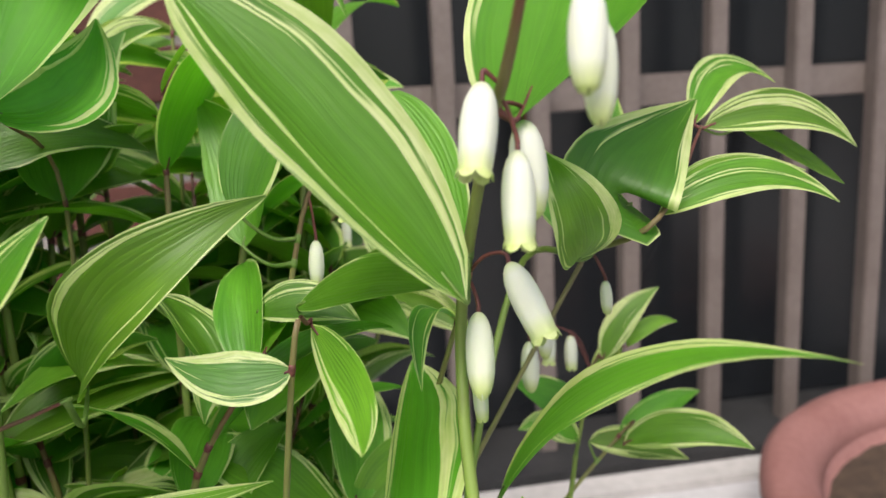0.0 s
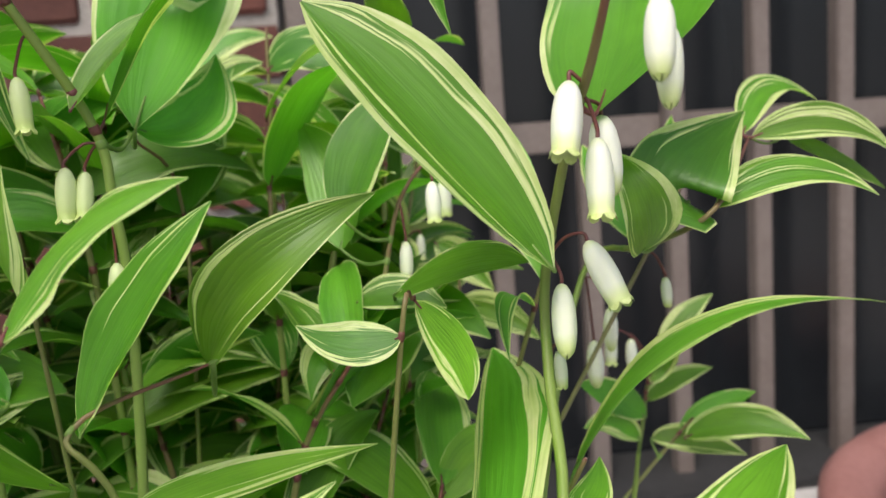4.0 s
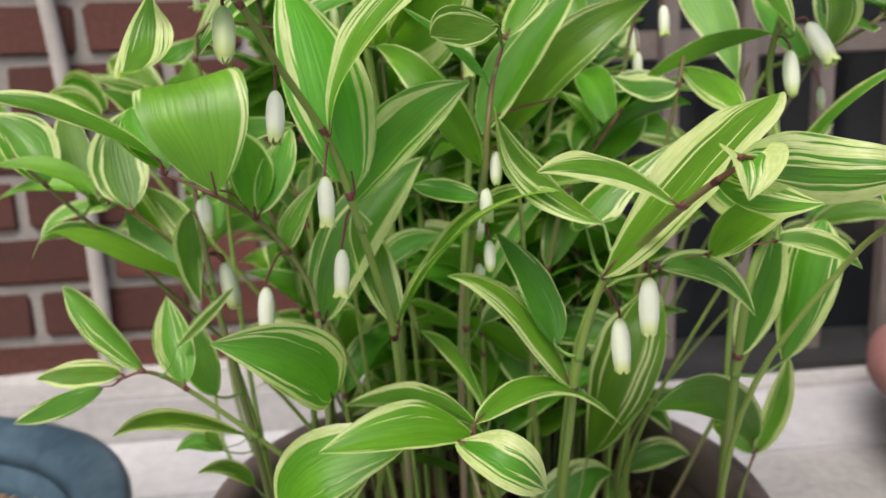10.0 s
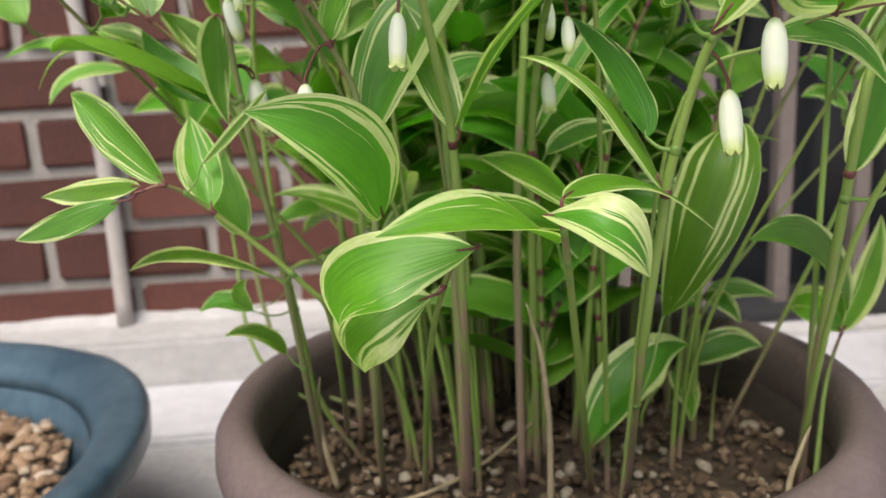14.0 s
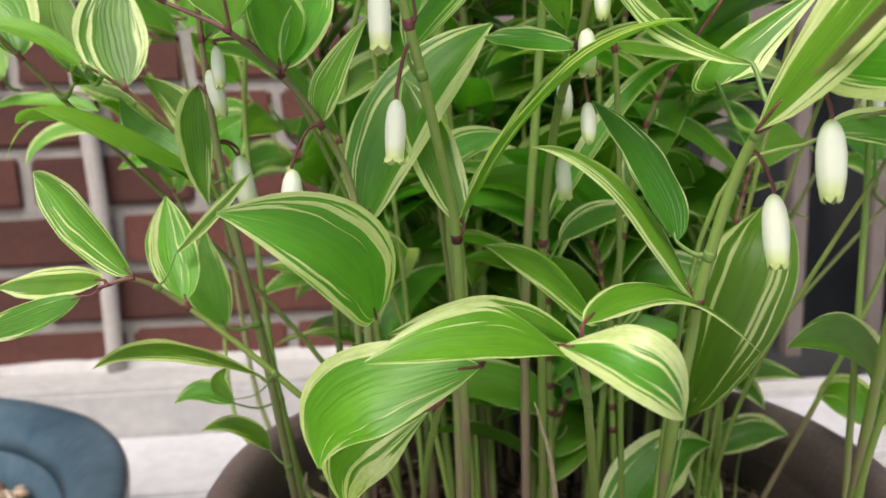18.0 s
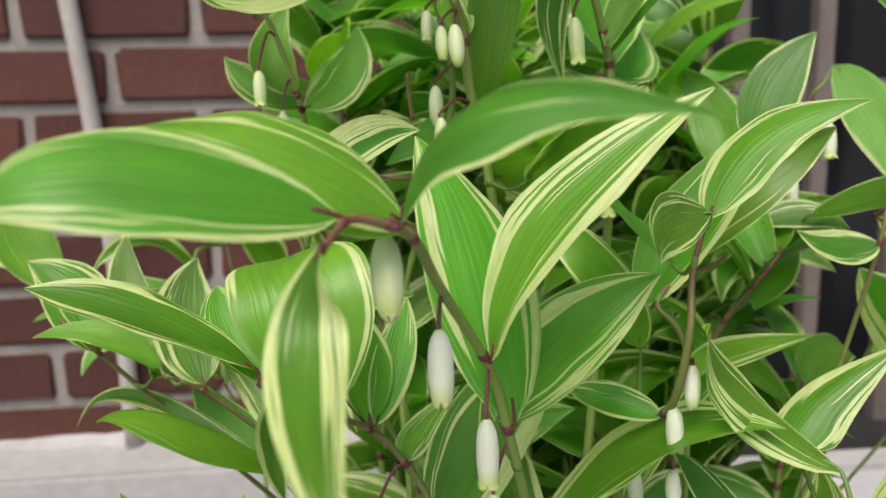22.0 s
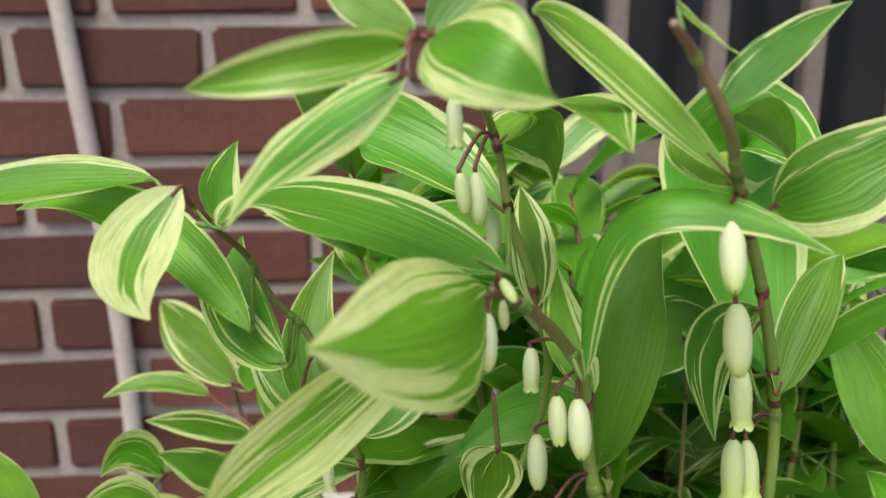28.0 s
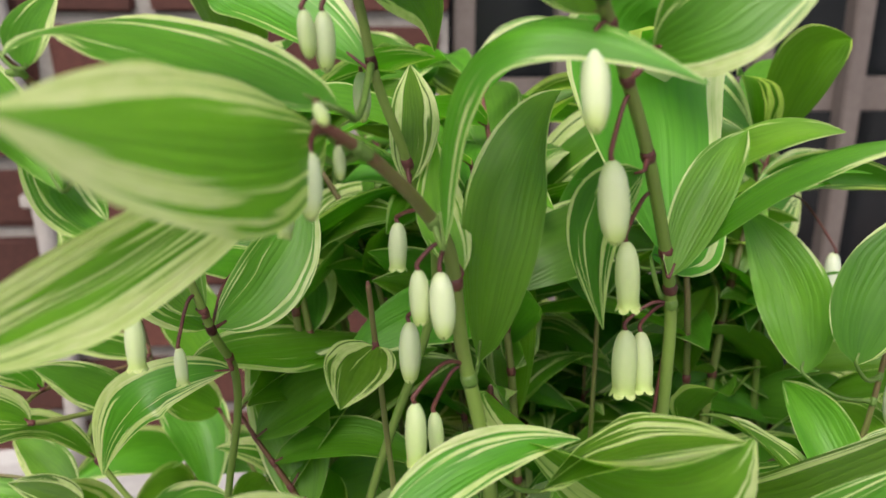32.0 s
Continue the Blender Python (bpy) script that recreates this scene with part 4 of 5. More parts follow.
leaf(s, (-0.0496, 0.2130, 0.4329), (-0.0348, 0.2255, 0.4542), (-0.0219, 0.2358, 0.4660), 0.0140, 21, "green")
leaf(s, (-0.0797, 0.1825, 0.4957), (-0.0840, 0.1997, 0.5010), (-0.0809, 0.2175, 0.5103), 0.0092, -29)
leaf(s, (-0.0444, 0.2281, 0.4299), (-0.0205, 0.2068, 0.4628), (0.0058, 0.1866, 0.4686), 0.0135, -152, "green", 0.38, -32)
leaf(s, (-0.0404, 0.2495, 0.4268), (-0.0204, 0.2700, 0.4318), (-0.0164, 0.2951, 0.4572), 0.0280, 52)
leaf(s, (-0.0803, 0.1837, 0.5099), (-0.0616, 0.2040, 0.5068), (-0.0463, 0.2213, 0.4904), 0.0103, 98)
bell(s, (-0.0797, 0.1825, 0.4957), (-0.0822, 0.1776, 0.4904), (-0.0826, 0.1722, 0.4749), 0.0)
bell(s, (-0.0687, 0.1985, 0.4797), (-0.0732, 0.1912, 0.4668), (-0.0714, 0.1905, 0.4483), 0.0)
bell(s, (-0.0577, 0.2134, 0.4591), (-0.0625, 0.2092, 0.4438), (-0.0613, 0.2075, 0.4263), 0.3)
bell(s, (-0.0424, 0.2332, 0.4279), (-0.0565, 0.2216, 0.4157), (-0.057, 0.2185, 0.3975), 0.3)
bell(s, (-0.0424, 0.2332, 0.4279), (-0.0513, 0.2243, 0.4139), (-0.0515, 0.2183, 0.398), 0.3)
bell(s, (-0.0353, 0.2337, 0.416), (-0.0455, 0.225, 0.383), (-0.0452, 0.221, 0.366), 0.3)
s = shoot(0.0019, [(-0.0859, 0.2126, 0.0800), (-0.0865, 0.2126, 0.2244), (-0.0885, 0.2140, 0.3062), (-0.0925, 0.2130, 0.3650), (-0.0959, 0.2110, 0.3912), (-0.1015, 0.2105, 0.4170), (-0.1055, 0.2040, 0.4435), (-0.1120, 0.1975, 0.4555), (-0.1205, 0.1870, 0.4665), (-0.1275, 0.1785, 0.4735), (-0.1328, 0.1730, 0.4774)])
leaf(s, (-0.0833, 0.1966, 0.3848), (-0.0693, 0.1829, 0.4023), (-0.0539, 0.1592, 0.4184), 0.0212, 16, "streaked", 0.28, 13)
leaf(s, (-0.1314, 0.1873, 0.4732), (-0.1443, 0.1463, 0.4793), (-0.1637, 0.1203, 0.4858), 0.0283, -62, "cream_sheen", -0.33, -5)
leaf(s, (-0.1353, 0.1920, 0.4692), (-0.1726, 0.1653, 0.4507), (-0.1854, 0.1393, 0.4485), 0.0184, 94, "cream_sheen", -0.23, 48)
leaf(s, (-0.1078, 0.1932, 0.4481), (-0.1009, 0.1876, 0.4895), (-0.0651, 0.1666, 0.4842), 0.0170, -150, "plain", 0.40, 12)
leaf(s, (-0.0957, 0.2222, 0.4076), (-0.0908, 0.2099, 0.4575), (-0.0712, 0.2449, 0.4759), 0.0198, -152, "green", 0.40, 84)
leaf(s, (-0.1022, 0.2060, 0.4381), (-0.1060, 0.2238, 0.4504), (-0.1050, 0.2415, 0.4634), 0.0125, -16)
bell(s, (-0.1324, 0.1740, 0.4770), (-0.1317, 0.1659, 0.4813), (-0.1300, 0.1596, 0.4787))
bell(s, (-0.1328, 0.1749, 0.4758), (-0.1336, 0.1740, 0.4721), (-0.1338, 0.1711, 0.4601))
bell(s, (-0.1329, 0.1770, 0.4752), (-0.1376, 0.1771, 0.4653), (-0.1391, 0.1749, 0.4559))
bell(s, (-0.1285, 0.1787, 0.4745), (-0.1290, 0.1836, 0.4718), (-0.1288, 0.1820, 0.4652))
bell(s, (-0.1087, 0.2040, 0.4466), (-0.1129, 0.2007, 0.4409), (-0.1125, 0.1977, 0.4286))
bell(s, (-0.1081, 0.2037, 0.4455), (-0.1082, 0.1982, 0.4411), (-0.1075, 0.1945, 0.4262))
bell(s, (-0.1101, 0.2046, 0.4483), (-0.1167, 0.2161, 0.4479), (-0.1170, 0.2133, 0.4362))
bell(s, (-0.1011, 0.2155, 0.4111), (-0.1139, 0.1991, 0.4089), (-0.1138, 0.1959, 0.3937))
bell(s, (-0.1011, 0.2155, 0.4111), (-0.1086, 0.2084, 0.4013), (-0.1080, 0.2058, 0.3896))
bell(s, (-0.1023, 0.2099, 0.4266), (-0.1139, 0.2204, 0.4205), (-0.1140, 0.2167, 0.4051))
s = shoot(0.0013, [(-0.1286, 0.2495, 0.0800), (-0.1286, 0.2495, 0.2186), (-0.1294, 0.2684, 0.3168), (-0.1043, 0.2616, 0.4091), (-0.1120, 0.2340, 0.4538), (-0.1211, 0.2246, 0.4808), (-0.1255, 0.2208, 0.5008), (-0.1339, 0.2011, 0.5183), (-0.1433, 0.1791, 0.5266), (-0.1484, 0.1681, 0.5262), (-0.1500, 0.1624, 0.5208)])
leaf(s, (-0.1282, 0.1798, 0.4786), (-0.1726, 0.2010, 0.4915), (-0.1907, 0.1923, 0.4878), 0.0280, -18, "streaked", 0.06, 32)
leaf(s, (-0.1258, 0.2163, 0.5018), (-0.1111, 0.2133, 0.5118), (-0.1100, 0.1578, 0.5063), 0.0293, -173, "plain", -0.16, -30)
leaf(s, (-0.1232, 0.2232, 0.4834), (-0.1540, 0.2447, 0.5024), (-0.1704, 0.2339, 0.5044), 0.0241, -50, "streaked", 0.38, -28)
leaf(s, (-0.1484, 0.1680, 0.5255), (-0.1667, 0.1465, 0.5216), (-0.1866, 0.1577, 0.5181), 0.0085, -84, "streaked", 0.39, -13)
leaf(s, (-0.1492, 0.1621, 0.5202), (-0.1696, 0.1569, 0.5072), (-0.1795, 0.1483, 0.4962), 0.0157, 155, "pale", 0.07, 44)
leaf(s, (-0.1444, 0.1703, 0.5269), (-0.1384, 0.1415, 0.5234), (-0.1255, 0.1435, 0.5158), 0.0176, 56, "", -0.04, 22)
leaf(s, (-0.1473, 0.1705, 0.5272), (-0.1570, 0.1727, 0.5334), (-0.1651, 0.1749, 0.5395), 0.0105, -56)
leaf(s, (-0.1240, 0.2211, 0.5022), (-0.1110, 0.2354, 0.5005), (-0.1052, 0.2470, 0.4860), 0.0159, 102)
leaf(s, (-0.1443, 0.1793, 0.5275), (-0.1363, 0.1820, 0.5360), (-0.1283, 0.1843, 0.5436), 0.0115, 61)
leaf(s, (-0.1130, 0.2287, 0.4547), (-0.1103, 0.2544, 0.4691), (-0.1099, 0.2796, 0.4809), 0.0139, -9, "cream")
bell(s, (-0.1387, 0.1961, 0.5196), (-0.1385, 0.1950, 0.5148), (-0.1384, 0.1922, 0.5035))
bell(s, (-0.1305, 0.2173, 0.5033), (-0.1361, 0.2071, 0.4964), (-0.1350, 0.2045, 0.4863))
bell(s, (-0.1302, 0.2173, 0.5033), (-0.1322, 0.2090, 0.4961), (-0.1317, 0.2059, 0.4835))
bell(s, (-0.1211, 0.2246, 0.4808), (-0.1246, 0.2362, 0.4817), (-0.1244, 0.2332, 0.4694))
s = shoot(0.0012, [(-0.1353, 0.2582, 0.0800), (-0.1641, 0.2548, 0.1484), (-0.1788, 0.2854, 0.2937), (-0.1656, 0.2614, 0.3803), (-0.1670, 0.2380, 0.4132), (-0.1765, 0.2331, 0.4457), (-0.1859, 0.2305, 0.4588), (-0.1909, 0.2237, 0.4731), (-0.1962, 0.2157, 0.4818), (-0.2001, 0.2084, 0.4896)])
leaf(s, (-0.2153, 0.2334, 0.4920), (-0.2411, 0.2253, 0.4916), (-0.2658, 0.2132, 0.4903), 0.0202, -21, "plain", 0.38, -25)
leaf(s, (-0.2010, 0.2044, 0.4948), (-0.2090, 0.1892, 0.4805), (-0.2002, 0.1705, 0.4738), 0.0169, 164, "cream_sheen", -0.14, 21)
leaf(s, (-0.1871, 0.2023, 0.4596), (-0.2207, 0.2277, 0.4828), (-0.2597, 0.2488, 0.4820), 0.0145, -43)
leaf(s, (-0.1912, 0.2028, 0.4849), (-0.1953, 0.2190, 0.4923), (-0.1935, 0.2352, 0.5019), 0.0099, 10)
leaf(s, (-0.1804, 0.2054, 0.4501), (-0.1938, 0.2246, 0.4616), (-0.1956, 0.2432, 0.4742), 0.0122, -19)
leaf(s, (-0.1795, 0.2054, 0.4491), (-0.1950, 0.2178, 0.4577), (-0.2041, 0.2317, 0.4759), 0.0120, -39)
leaf(s, (-0.1677, 0.2344, 0.4184), (-0.1793, 0.2549, 0.4343), (-0.1725, 0.2762, 0.4611), 0.0183, -2)
leaf(s, (-0.1659, 0.2392, 0.4132), (-0.1498, 0.2560, 0.4265), (-0.1440, 0.2754, 0.4486), 0.0209, 35)
leaf(s, (-0.1670, 0.2390, 0.4133), (-0.1867, 0.2538, 0.4208), (-0.2016, 0.2697, 0.4359), 0.0163, -45)
leaf(s, (-0.1645, 0.2486, 0.3959), (-0.1946, 0.2553, 0.3850), (-0.1932, 0.2187, 0.3819), 0.0190, -33, "pale", -0.02, -37)
bell(s, (-0.1779, 0.2150, 0.4397), (-0.1793, 0.2127, 0.4276), (-0.1788, 0.2101, 0.4142))
bell(s, (-0.1714, 0.2298, 0.4257), (-0.1733, 0.2272, 0.4128), (-0.1726, 0.2254, 0.4027))
bell(s, (-0.1659, 0.2392, 0.4132), (-0.1616, 0.2581, 0.4219), (-0.1608, 0.2559, 0.4104))
s = shoot(0.0013, [(-0.1230, 0.3193, 0.0800), (-0.1895, 0.3569, 0.1120), (-0.2202, 0.4240, 0.2272), (-0.2328, 0.4141, 0.3079), (-0.2367, 0.4096, 0.3458), (-0.2377, 0.4013, 0.3620)])
leaf(s, (-0.2347, 0.4020, 0.3613), (-0.2619, 0.4190, 0.3832), (-0.2838, 0.4480, 0.3932), 0.0287, -60, "plain", 0.14, 3)
leaf(s, (-0.2279, 0.4012, 0.3582), (-0.2276, 0.4036, 0.3698), (-0.2239, 0.4054, 0.3797), 0.0144, 50)
leaf(s, (-0.2271, 0.4090, 0.3083), (-0.2084, 0.3887, 0.2994), (-0.2006, 0.3649, 0.2749), 0.0308, 16, "green")
leaf(s, (-0.2241, 0.4172, 0.2670), (-0.2480, 0.4027, 0.2805), (-0.2723, 0.3826, 0.2753), 0.0247, -56, "plain")
leaf(s, (-0.2221, 0.4223, 0.2496), (-0.1921, 0.4061, 0.2754), (-0.1611, 0.3804, 0.2700), 0.0253, 55, "green")
leaf(s, (-0.2213, 0.4239, 0.2377), (-0.2289, 0.3980, 0.2625), (-0.2394, 0.3668, 0.2684), 0.0234, -63, "plain")
s = shoot(0.0010, [(-0.1319, 0.2982, 0.0800), (-0.1980, 0.3177, 0.1275), (-0.2152, 0.3537, 0.2128), (-0.2452, 0.3226, 0.3081), (-0.2617, 0.3233, 0.3172), (-0.3075, 0.3269, 0.3216)])
leaf(s, (-0.3008, 0.3132, 0.3264), (-0.3190, 0.3189, 0.3544), (-0.3232, 0.3223, 0.3759), 0.0281, -41, "green")
leaf(s, (-0.3074, 0.3277, 0.3259), (-0.3326, 0.3264, 0.3454), (-0.3629, 0.3222, 0.3480), 0.0164, -50)
leaf(s, (-0.2592, 0.3218, 0.3085), (-0.2895, 0.3213, 0.3153), (-0.3173, 0.3181, 0.3089), 0.0131, -34)
leaf(s, (-0.2539, 0.3204, 0.2996), (-0.2790, 0.3138, 0.2983), (-0.2909, 0.3036, 0.2833), 0.0134, -35)
leaf(s, (-0.2373, 0.3124, 0.3118), (-0.2507, 0.3128, 0.3183), (-0.2642, 0.3126, 0.3220), 0.0124, -41)
leaf(s, (-0.2454, 0.3229, 0.3091), (-0.2590, 0.3366, 0.3170), (-0.2783, 0.3504, 0.3233), 0.0177, -22, "plain")
leaf(s, (-0.2296, 0.3384, 0.2646), (-0.2431, 0.3274, 0.3019), (-0.2543, 0.3080, 0.3122), 0.0189, -77, "cream")
leaf(s, (-0.2272, 0.3375, 0.2622), (-0.2037, 0.3315, 0.2938), (-0.1799, 0.3190, 0.3036), 0.0196, 66, "plain")
s = shoot(0.0012, [(0.0746, 0.1928, 0.0800), (0.0864, 0.2077, 0.2563), (0.1260, 0.2677, 0.3547), (0.1416, 0.2330, 0.3708), (0.1521, 0.1995, 0.3868), (0.1956, 0.2585, 0.4074)])
leaf(s, (0.1556, 0.2075, 0.3860), (0.1860, 0.2071, 0.3954), (0.2134, 0.2041, 0.3860), 0.0127, 49, "cream")
leaf(s, (0.1595, 0.2086, 0.3894), (0.1817, 0.2152, 0.3975), (0.2119, 0.2194, 0.3945), 0.0096, 45, "cream")
leaf(s, (0.1561, 0.2286, 0.3861), (0.1449, 0.2061, 0.3987), (0.1876, 0.2469, 0.4181), 0.0356, 40, "plain", 0.24, 6)
leaf(s, (0.1359, 0.2234, 0.3707), (0.1258, 0.1899, 0.3902), (0.1181, 0.2003, 0.4087), 0.0201, -136, "streaked", 0.27, 3)
leaf(s, (0.1933, 0.2589, 0.4088), (0.2195, 0.2826, 0.4255), (0.2526, 0.3026, 0.4210), 0.0164, 28, "cream")
leaf(s, (0.1968, 0.2583, 0.4073), (0.2313, 0.2580, 0.4108), (0.2573, 0.2559, 0.3967), 0.0175, 57, "cream")
leaf(s, (0.2117, 0.2598, 0.4062), (0.2364, 0.2619, 0.3958), (0.2589, 0.2637, 0.3815), 0.0103, 51, "green")
leaf(s, (0.1495, 0.2536, 0.3679), (0.1417, 0.2789, 0.3904), (0.1395, 0.3030, 0.4087), 0.0154, -32)
bell(s, (0.1299, 0.2722, 0.3537), (0.1387, 0.2705, 0.3402), (0.1374, 0.2678, 0.3214))
bell(s, (0.1305, 0.2833, 0.3494), (0.1404, 0.3021, 0.3173), (0.1398, 0.2990, 0.2951))
s = shoot(0.0011, [(0.0635, 0.2596, 0.0800), (0.1287, 0.2528, 0.2257), (0.1742, 0.3387, 0.2499), (0.1792, 0.3331, 0.2885), (0.1934, 0.3299, 0.3060)])
leaf(s, (0.1835, 0.3282, 0.2956), (0.1972, 0.3314, 0.3141), (0.2140, 0.3333, 0.3268), 0.0147, 43)
leaf(s, (0.1959, 0.3290, 0.3000), (0.2088, 0.3306, 0.3087), (0.2227, 0.3309, 0.3093), 0.0082, 39)
leaf(s, (0.1743, 0.3296, 0.2660), (0.1573, 0.3312, 0.2795), (0.1400, 0.3319, 0.2871), 0.0176, -66)
leaf(s, (0.1787, 0.3322, 0.2828), (0.1900, 0.3368, 0.2953), (0.1956, 0.3421, 0.3084), 0.0118, 29)
leaf(s, (0.1703, 0.3279, 0.2550), (0.1561, 0.3291, 0.2653), (0.1411, 0.3286, 0.2642), 0.0152, -52)
leaf(s, (0.1771, 0.3364, 0.2723), (0.1988, 0.3437, 0.2798), (0.2207, 0.3499, 0.2817), 0.0125, 40)
bell(s, (0.1790, 0.3326, 0.2857), (0.1562, 0.3243, 0.3142), (0.1548, 0.3219, 0.2977))
bell(s, (0.1820, 0.3326, 0.2853), (0.1681, 0.3298, 0.3086), (0.1676, 0.3273, 0.2917))
s = shoot(0.0011, [(0.0055, 0.2869, 0.0800), (0.0055, 0.2869, 0.1784), (0.0019, 0.2653, 0.2576), (0.0144, 0.2986, 0.3088), (0.0377, 0.2697, 0.3464), (0.0485, 0.2539, 0.3572)])
leaf(s, (0.0465, 0.2342, 0.3614), (0.0672, 0.2037, 0.3753), (0.0830, 0.1721, 0.3795), 0.0183, 42, "green", 0.11, 3)
leaf(s, (0.0376, 0.2695, 0.3452), (0.0218, 0.2954, 0.3308), (-0.0032, 0.3203, 0.3044), 0.0170, -77)
s = shoot(0.0013, [(-0.0193, 0.3106, 0.0800), (-0.0193, 0.3106, 0.1699), (-0.0071, 0.3046, 0.2689), (0.0189, 0.2649, 0.3223), (0.0390, 0.2567, 0.3473), (0.0525, 0.2650, 0.3923), (0.0723, 0.2807, 0.4139)])
leaf(s, (0.0311, 0.2506, 0.3883), (0.0412, 0.2554, 0.4167), (0.0594, 0.2586, 0.4402), 0.0255, 41, "green")
leaf(s, (0.0371, 0.2505, 0.3463), (0.0520, 0.2486, 0.3548), (0.0674, 0.2438, 0.3484), 0.0181, 63)
leaf(s, (0.0321, 0.2547, 0.3354), (0.0182, 0.2495, 0.3366), (0.0127, 0.2407, 0.3227), 0.0164, -43)
leaf(s, (0.0328, 0.2466, 0.3572), (0.0492, 0.2407, 0.3612), (0.0652, 0.2329, 0.3551), 0.0163, 43)
leaf(s, (0.0589, 0.2686, 0.3487), (0.0382, 0.2541, 0.3321), (0.0276, 0.2394, 0.3191), 0.0248, -36)
leaf(s, (0.0827, 0.2827, 0.4261), (0.0984, 0.2641, 0.3967), (0.1034, 0.2449, 0.3603), 0.0250, 52)
leaf(s, (0.0284, 0.2736, 0.3742), (0.0265, 0.2896, 0.4035), (0.0135, 0.3054, 0.4279), 0.0255, -49, "green")
bell(s, (0.0525, 0.2650, 0.3923), (0.0538, 0.2620, 0.3770), (0.0529, 0.2588, 0.3604))
bell(s, (0.0676, 0.2679, 0.4100), (0.0651, 0.2538, 0.4003), (0.0648, 0.2507, 0.3840))
s = shoot(0.0012, [(0.0794, 0.1909, 0.0800), (0.0978, 0.2159, 0.1264), (0.1153, 0.2317, 0.1504)])
leaf(s, (0.1178, 0.2375, 0.1495), (0.0704, 0.1829, 0.2006), (0.0210, 0.1443, 0.2193), 0.0298, 100, "", -0.39, 69)
leaf(s, (0.1142, 0.2311, 0.1475), (0.1074, 0.2505, 0.1578), (0.1030, 0.2656, 0.1501), 0.0203, -51)
leaf(s, (0.1142, 0.2311, 0.1475), (0.1279, 0.2315, 0.1775), (0.1324, 0.2324, 0.2072), 0.0148, 45)
s = shoot(0.0009, [(-0.0235, 0.2152, 0.0800), (-0.0298, 0.1941, 0.1144)])
leaf(s, (-0.0288, 0.1939, 0.1136), (0.0056, 0.2238, 0.1381), (0.0234, 0.2088, 0.1556), 0.0315, 20, "", 0.39, 36)
s = shoot(0.0007, [(0.0486, 0.2395, 0.0800), (0.0798, 0.3002, 0.1041), (0.0973, 0.3038, 0.1238)])
leaf(s, (0.0997, 0.2998, 0.1063), (0.1211, 0.2985, 0.1051), (0.1345, 0.2947, 0.0904), 0.0150, 57)
s = shoot(0.0007, [(-0.0238, 0.1708, 0.0800), (-0.0182, 0.1259, 0.2608), (0.0110, 0.1132, 0.2910), (0.0255, 0.1022, 0.2986), (0.0513, 0.1019, 0.3019)])
leaf(s, (0.0531, 0.1057, 0.3104), (0.0748, 0.2033, 0.3225), (0.0841, 0.2529, 0.3328), 0.0382, -47, "cream", -0.38, 30)
leaf(s, (0.0226, 0.0966, 0.2992), (0.0320, 0.0841, 0.3131), (0.0440, 0.0704, 0.3220), 0.0155, 75)
leaf(s, (0.0086, 0.1078, 0.2931), (0.0286, 0.1037, 0.2925), (0.0413, 0.0968, 0.2752), 0.0120, 55)
leaf(s, (0.0525, 0.1075, 0.3012), (0.0700, 0.1032, 0.2985), (0.0827, 0.0980, 0.2900), 0.0099, 55)
s = shoot(0.0012, [(0.0688, 0.1927, 0.0800), (0.0547, 0.1317, 0.2198), (0.0758, 0.0967, 0.2932), (0.0817, 0.0682, 0.3173), (0.0835, 0.0659, 0.3223)])
leaf(s, (0.0731, 0.0683, 0.3167), (0.1066, 0.1016, 0.3303), (0.1384, 0.1345, 0.3329), 0.0232, 176, "plain", -0.09, 3)
leaf(s, (0.0835, 0.0659, 0.3223), (0.1228, 0.0865, 0.3219), (0.1572, 0.1070, 0.3181), 0.0145, 29, "plain")
leaf(s, (0.0817, 0.0709, 0.3154), (0.0859, 0.0872, 0.3189), (0.1016, 0.0989, 0.2999), 0.0105, 24, "cream")
s = shoot(0.0011, [(0.0240, 0.2790, 0.0800), (0.0254, 0.2792, 0.0899), (0.0304, 0.2800, 0.0987), (0.0440, 0.2820, 0.1134), (0.0456, 0.2823, 0.1152)])
leaf(s, (0.0440, 0.2820, 0.1134), (0.0426, 0.2539, 0.1118), (0.0327, 0.2257, 0.1071), 0.0143, 14)
s = shoot(0.0011, [(0.0345, 0.2955, 0.0800), (0.0373, 0.2965, 0.0967), (0.0471, 0.3002, 0.1158), (0.0739, 0.3102, 0.1476), (0.0761, 0.3104, 0.1492)])
leaf(s, (0.0739, 0.3102, 0.1476), (0.0814, 0.2988, 0.1468), (0.0862, 0.2855, 0.1374), 0.0125, 40)
leaf(s, (0.0761, 0.3104, 0.1492), (0.0956, 0.3102, 0.1515), (0.1195, 0.3076, 0.1450), 0.0140, 45)
s = shoot(0.0011, [(0.0384, 0.2796, 0.0800), (0.0486, 0.2819, 0.1197), (0.0853, 0.2901, 0.1734), (0.1850, 0.3125, 0.2627), (0.1818, 0.2981, 0.2662)])
leaf(s, (0.1720, 0.3166, 0.2596), (0.1930, 0.3107, 0.2596), (0.2155, 0.3033, 0.2512), 0.0147, 49)
leaf(s, (0.0551, 0.2821, 0.1161), (0.0770, 0.2836, 0.1270), (0.0980, 0.2819, 0.1234), 0.0195, 46)
leaf(s, (0.1850, 0.3125, 0.2627), (0.2088, 0.3189, 0.2722), (0.2318, 0.3243, 0.2751), 0.0132, 38, "green")
leaf(s, (0.1818, 0.2981, 0.2662), (0.2058, 0.2844, 0.2760), (0.2272, 0.2687, 0.2713), 0.0178, 49, "plain")
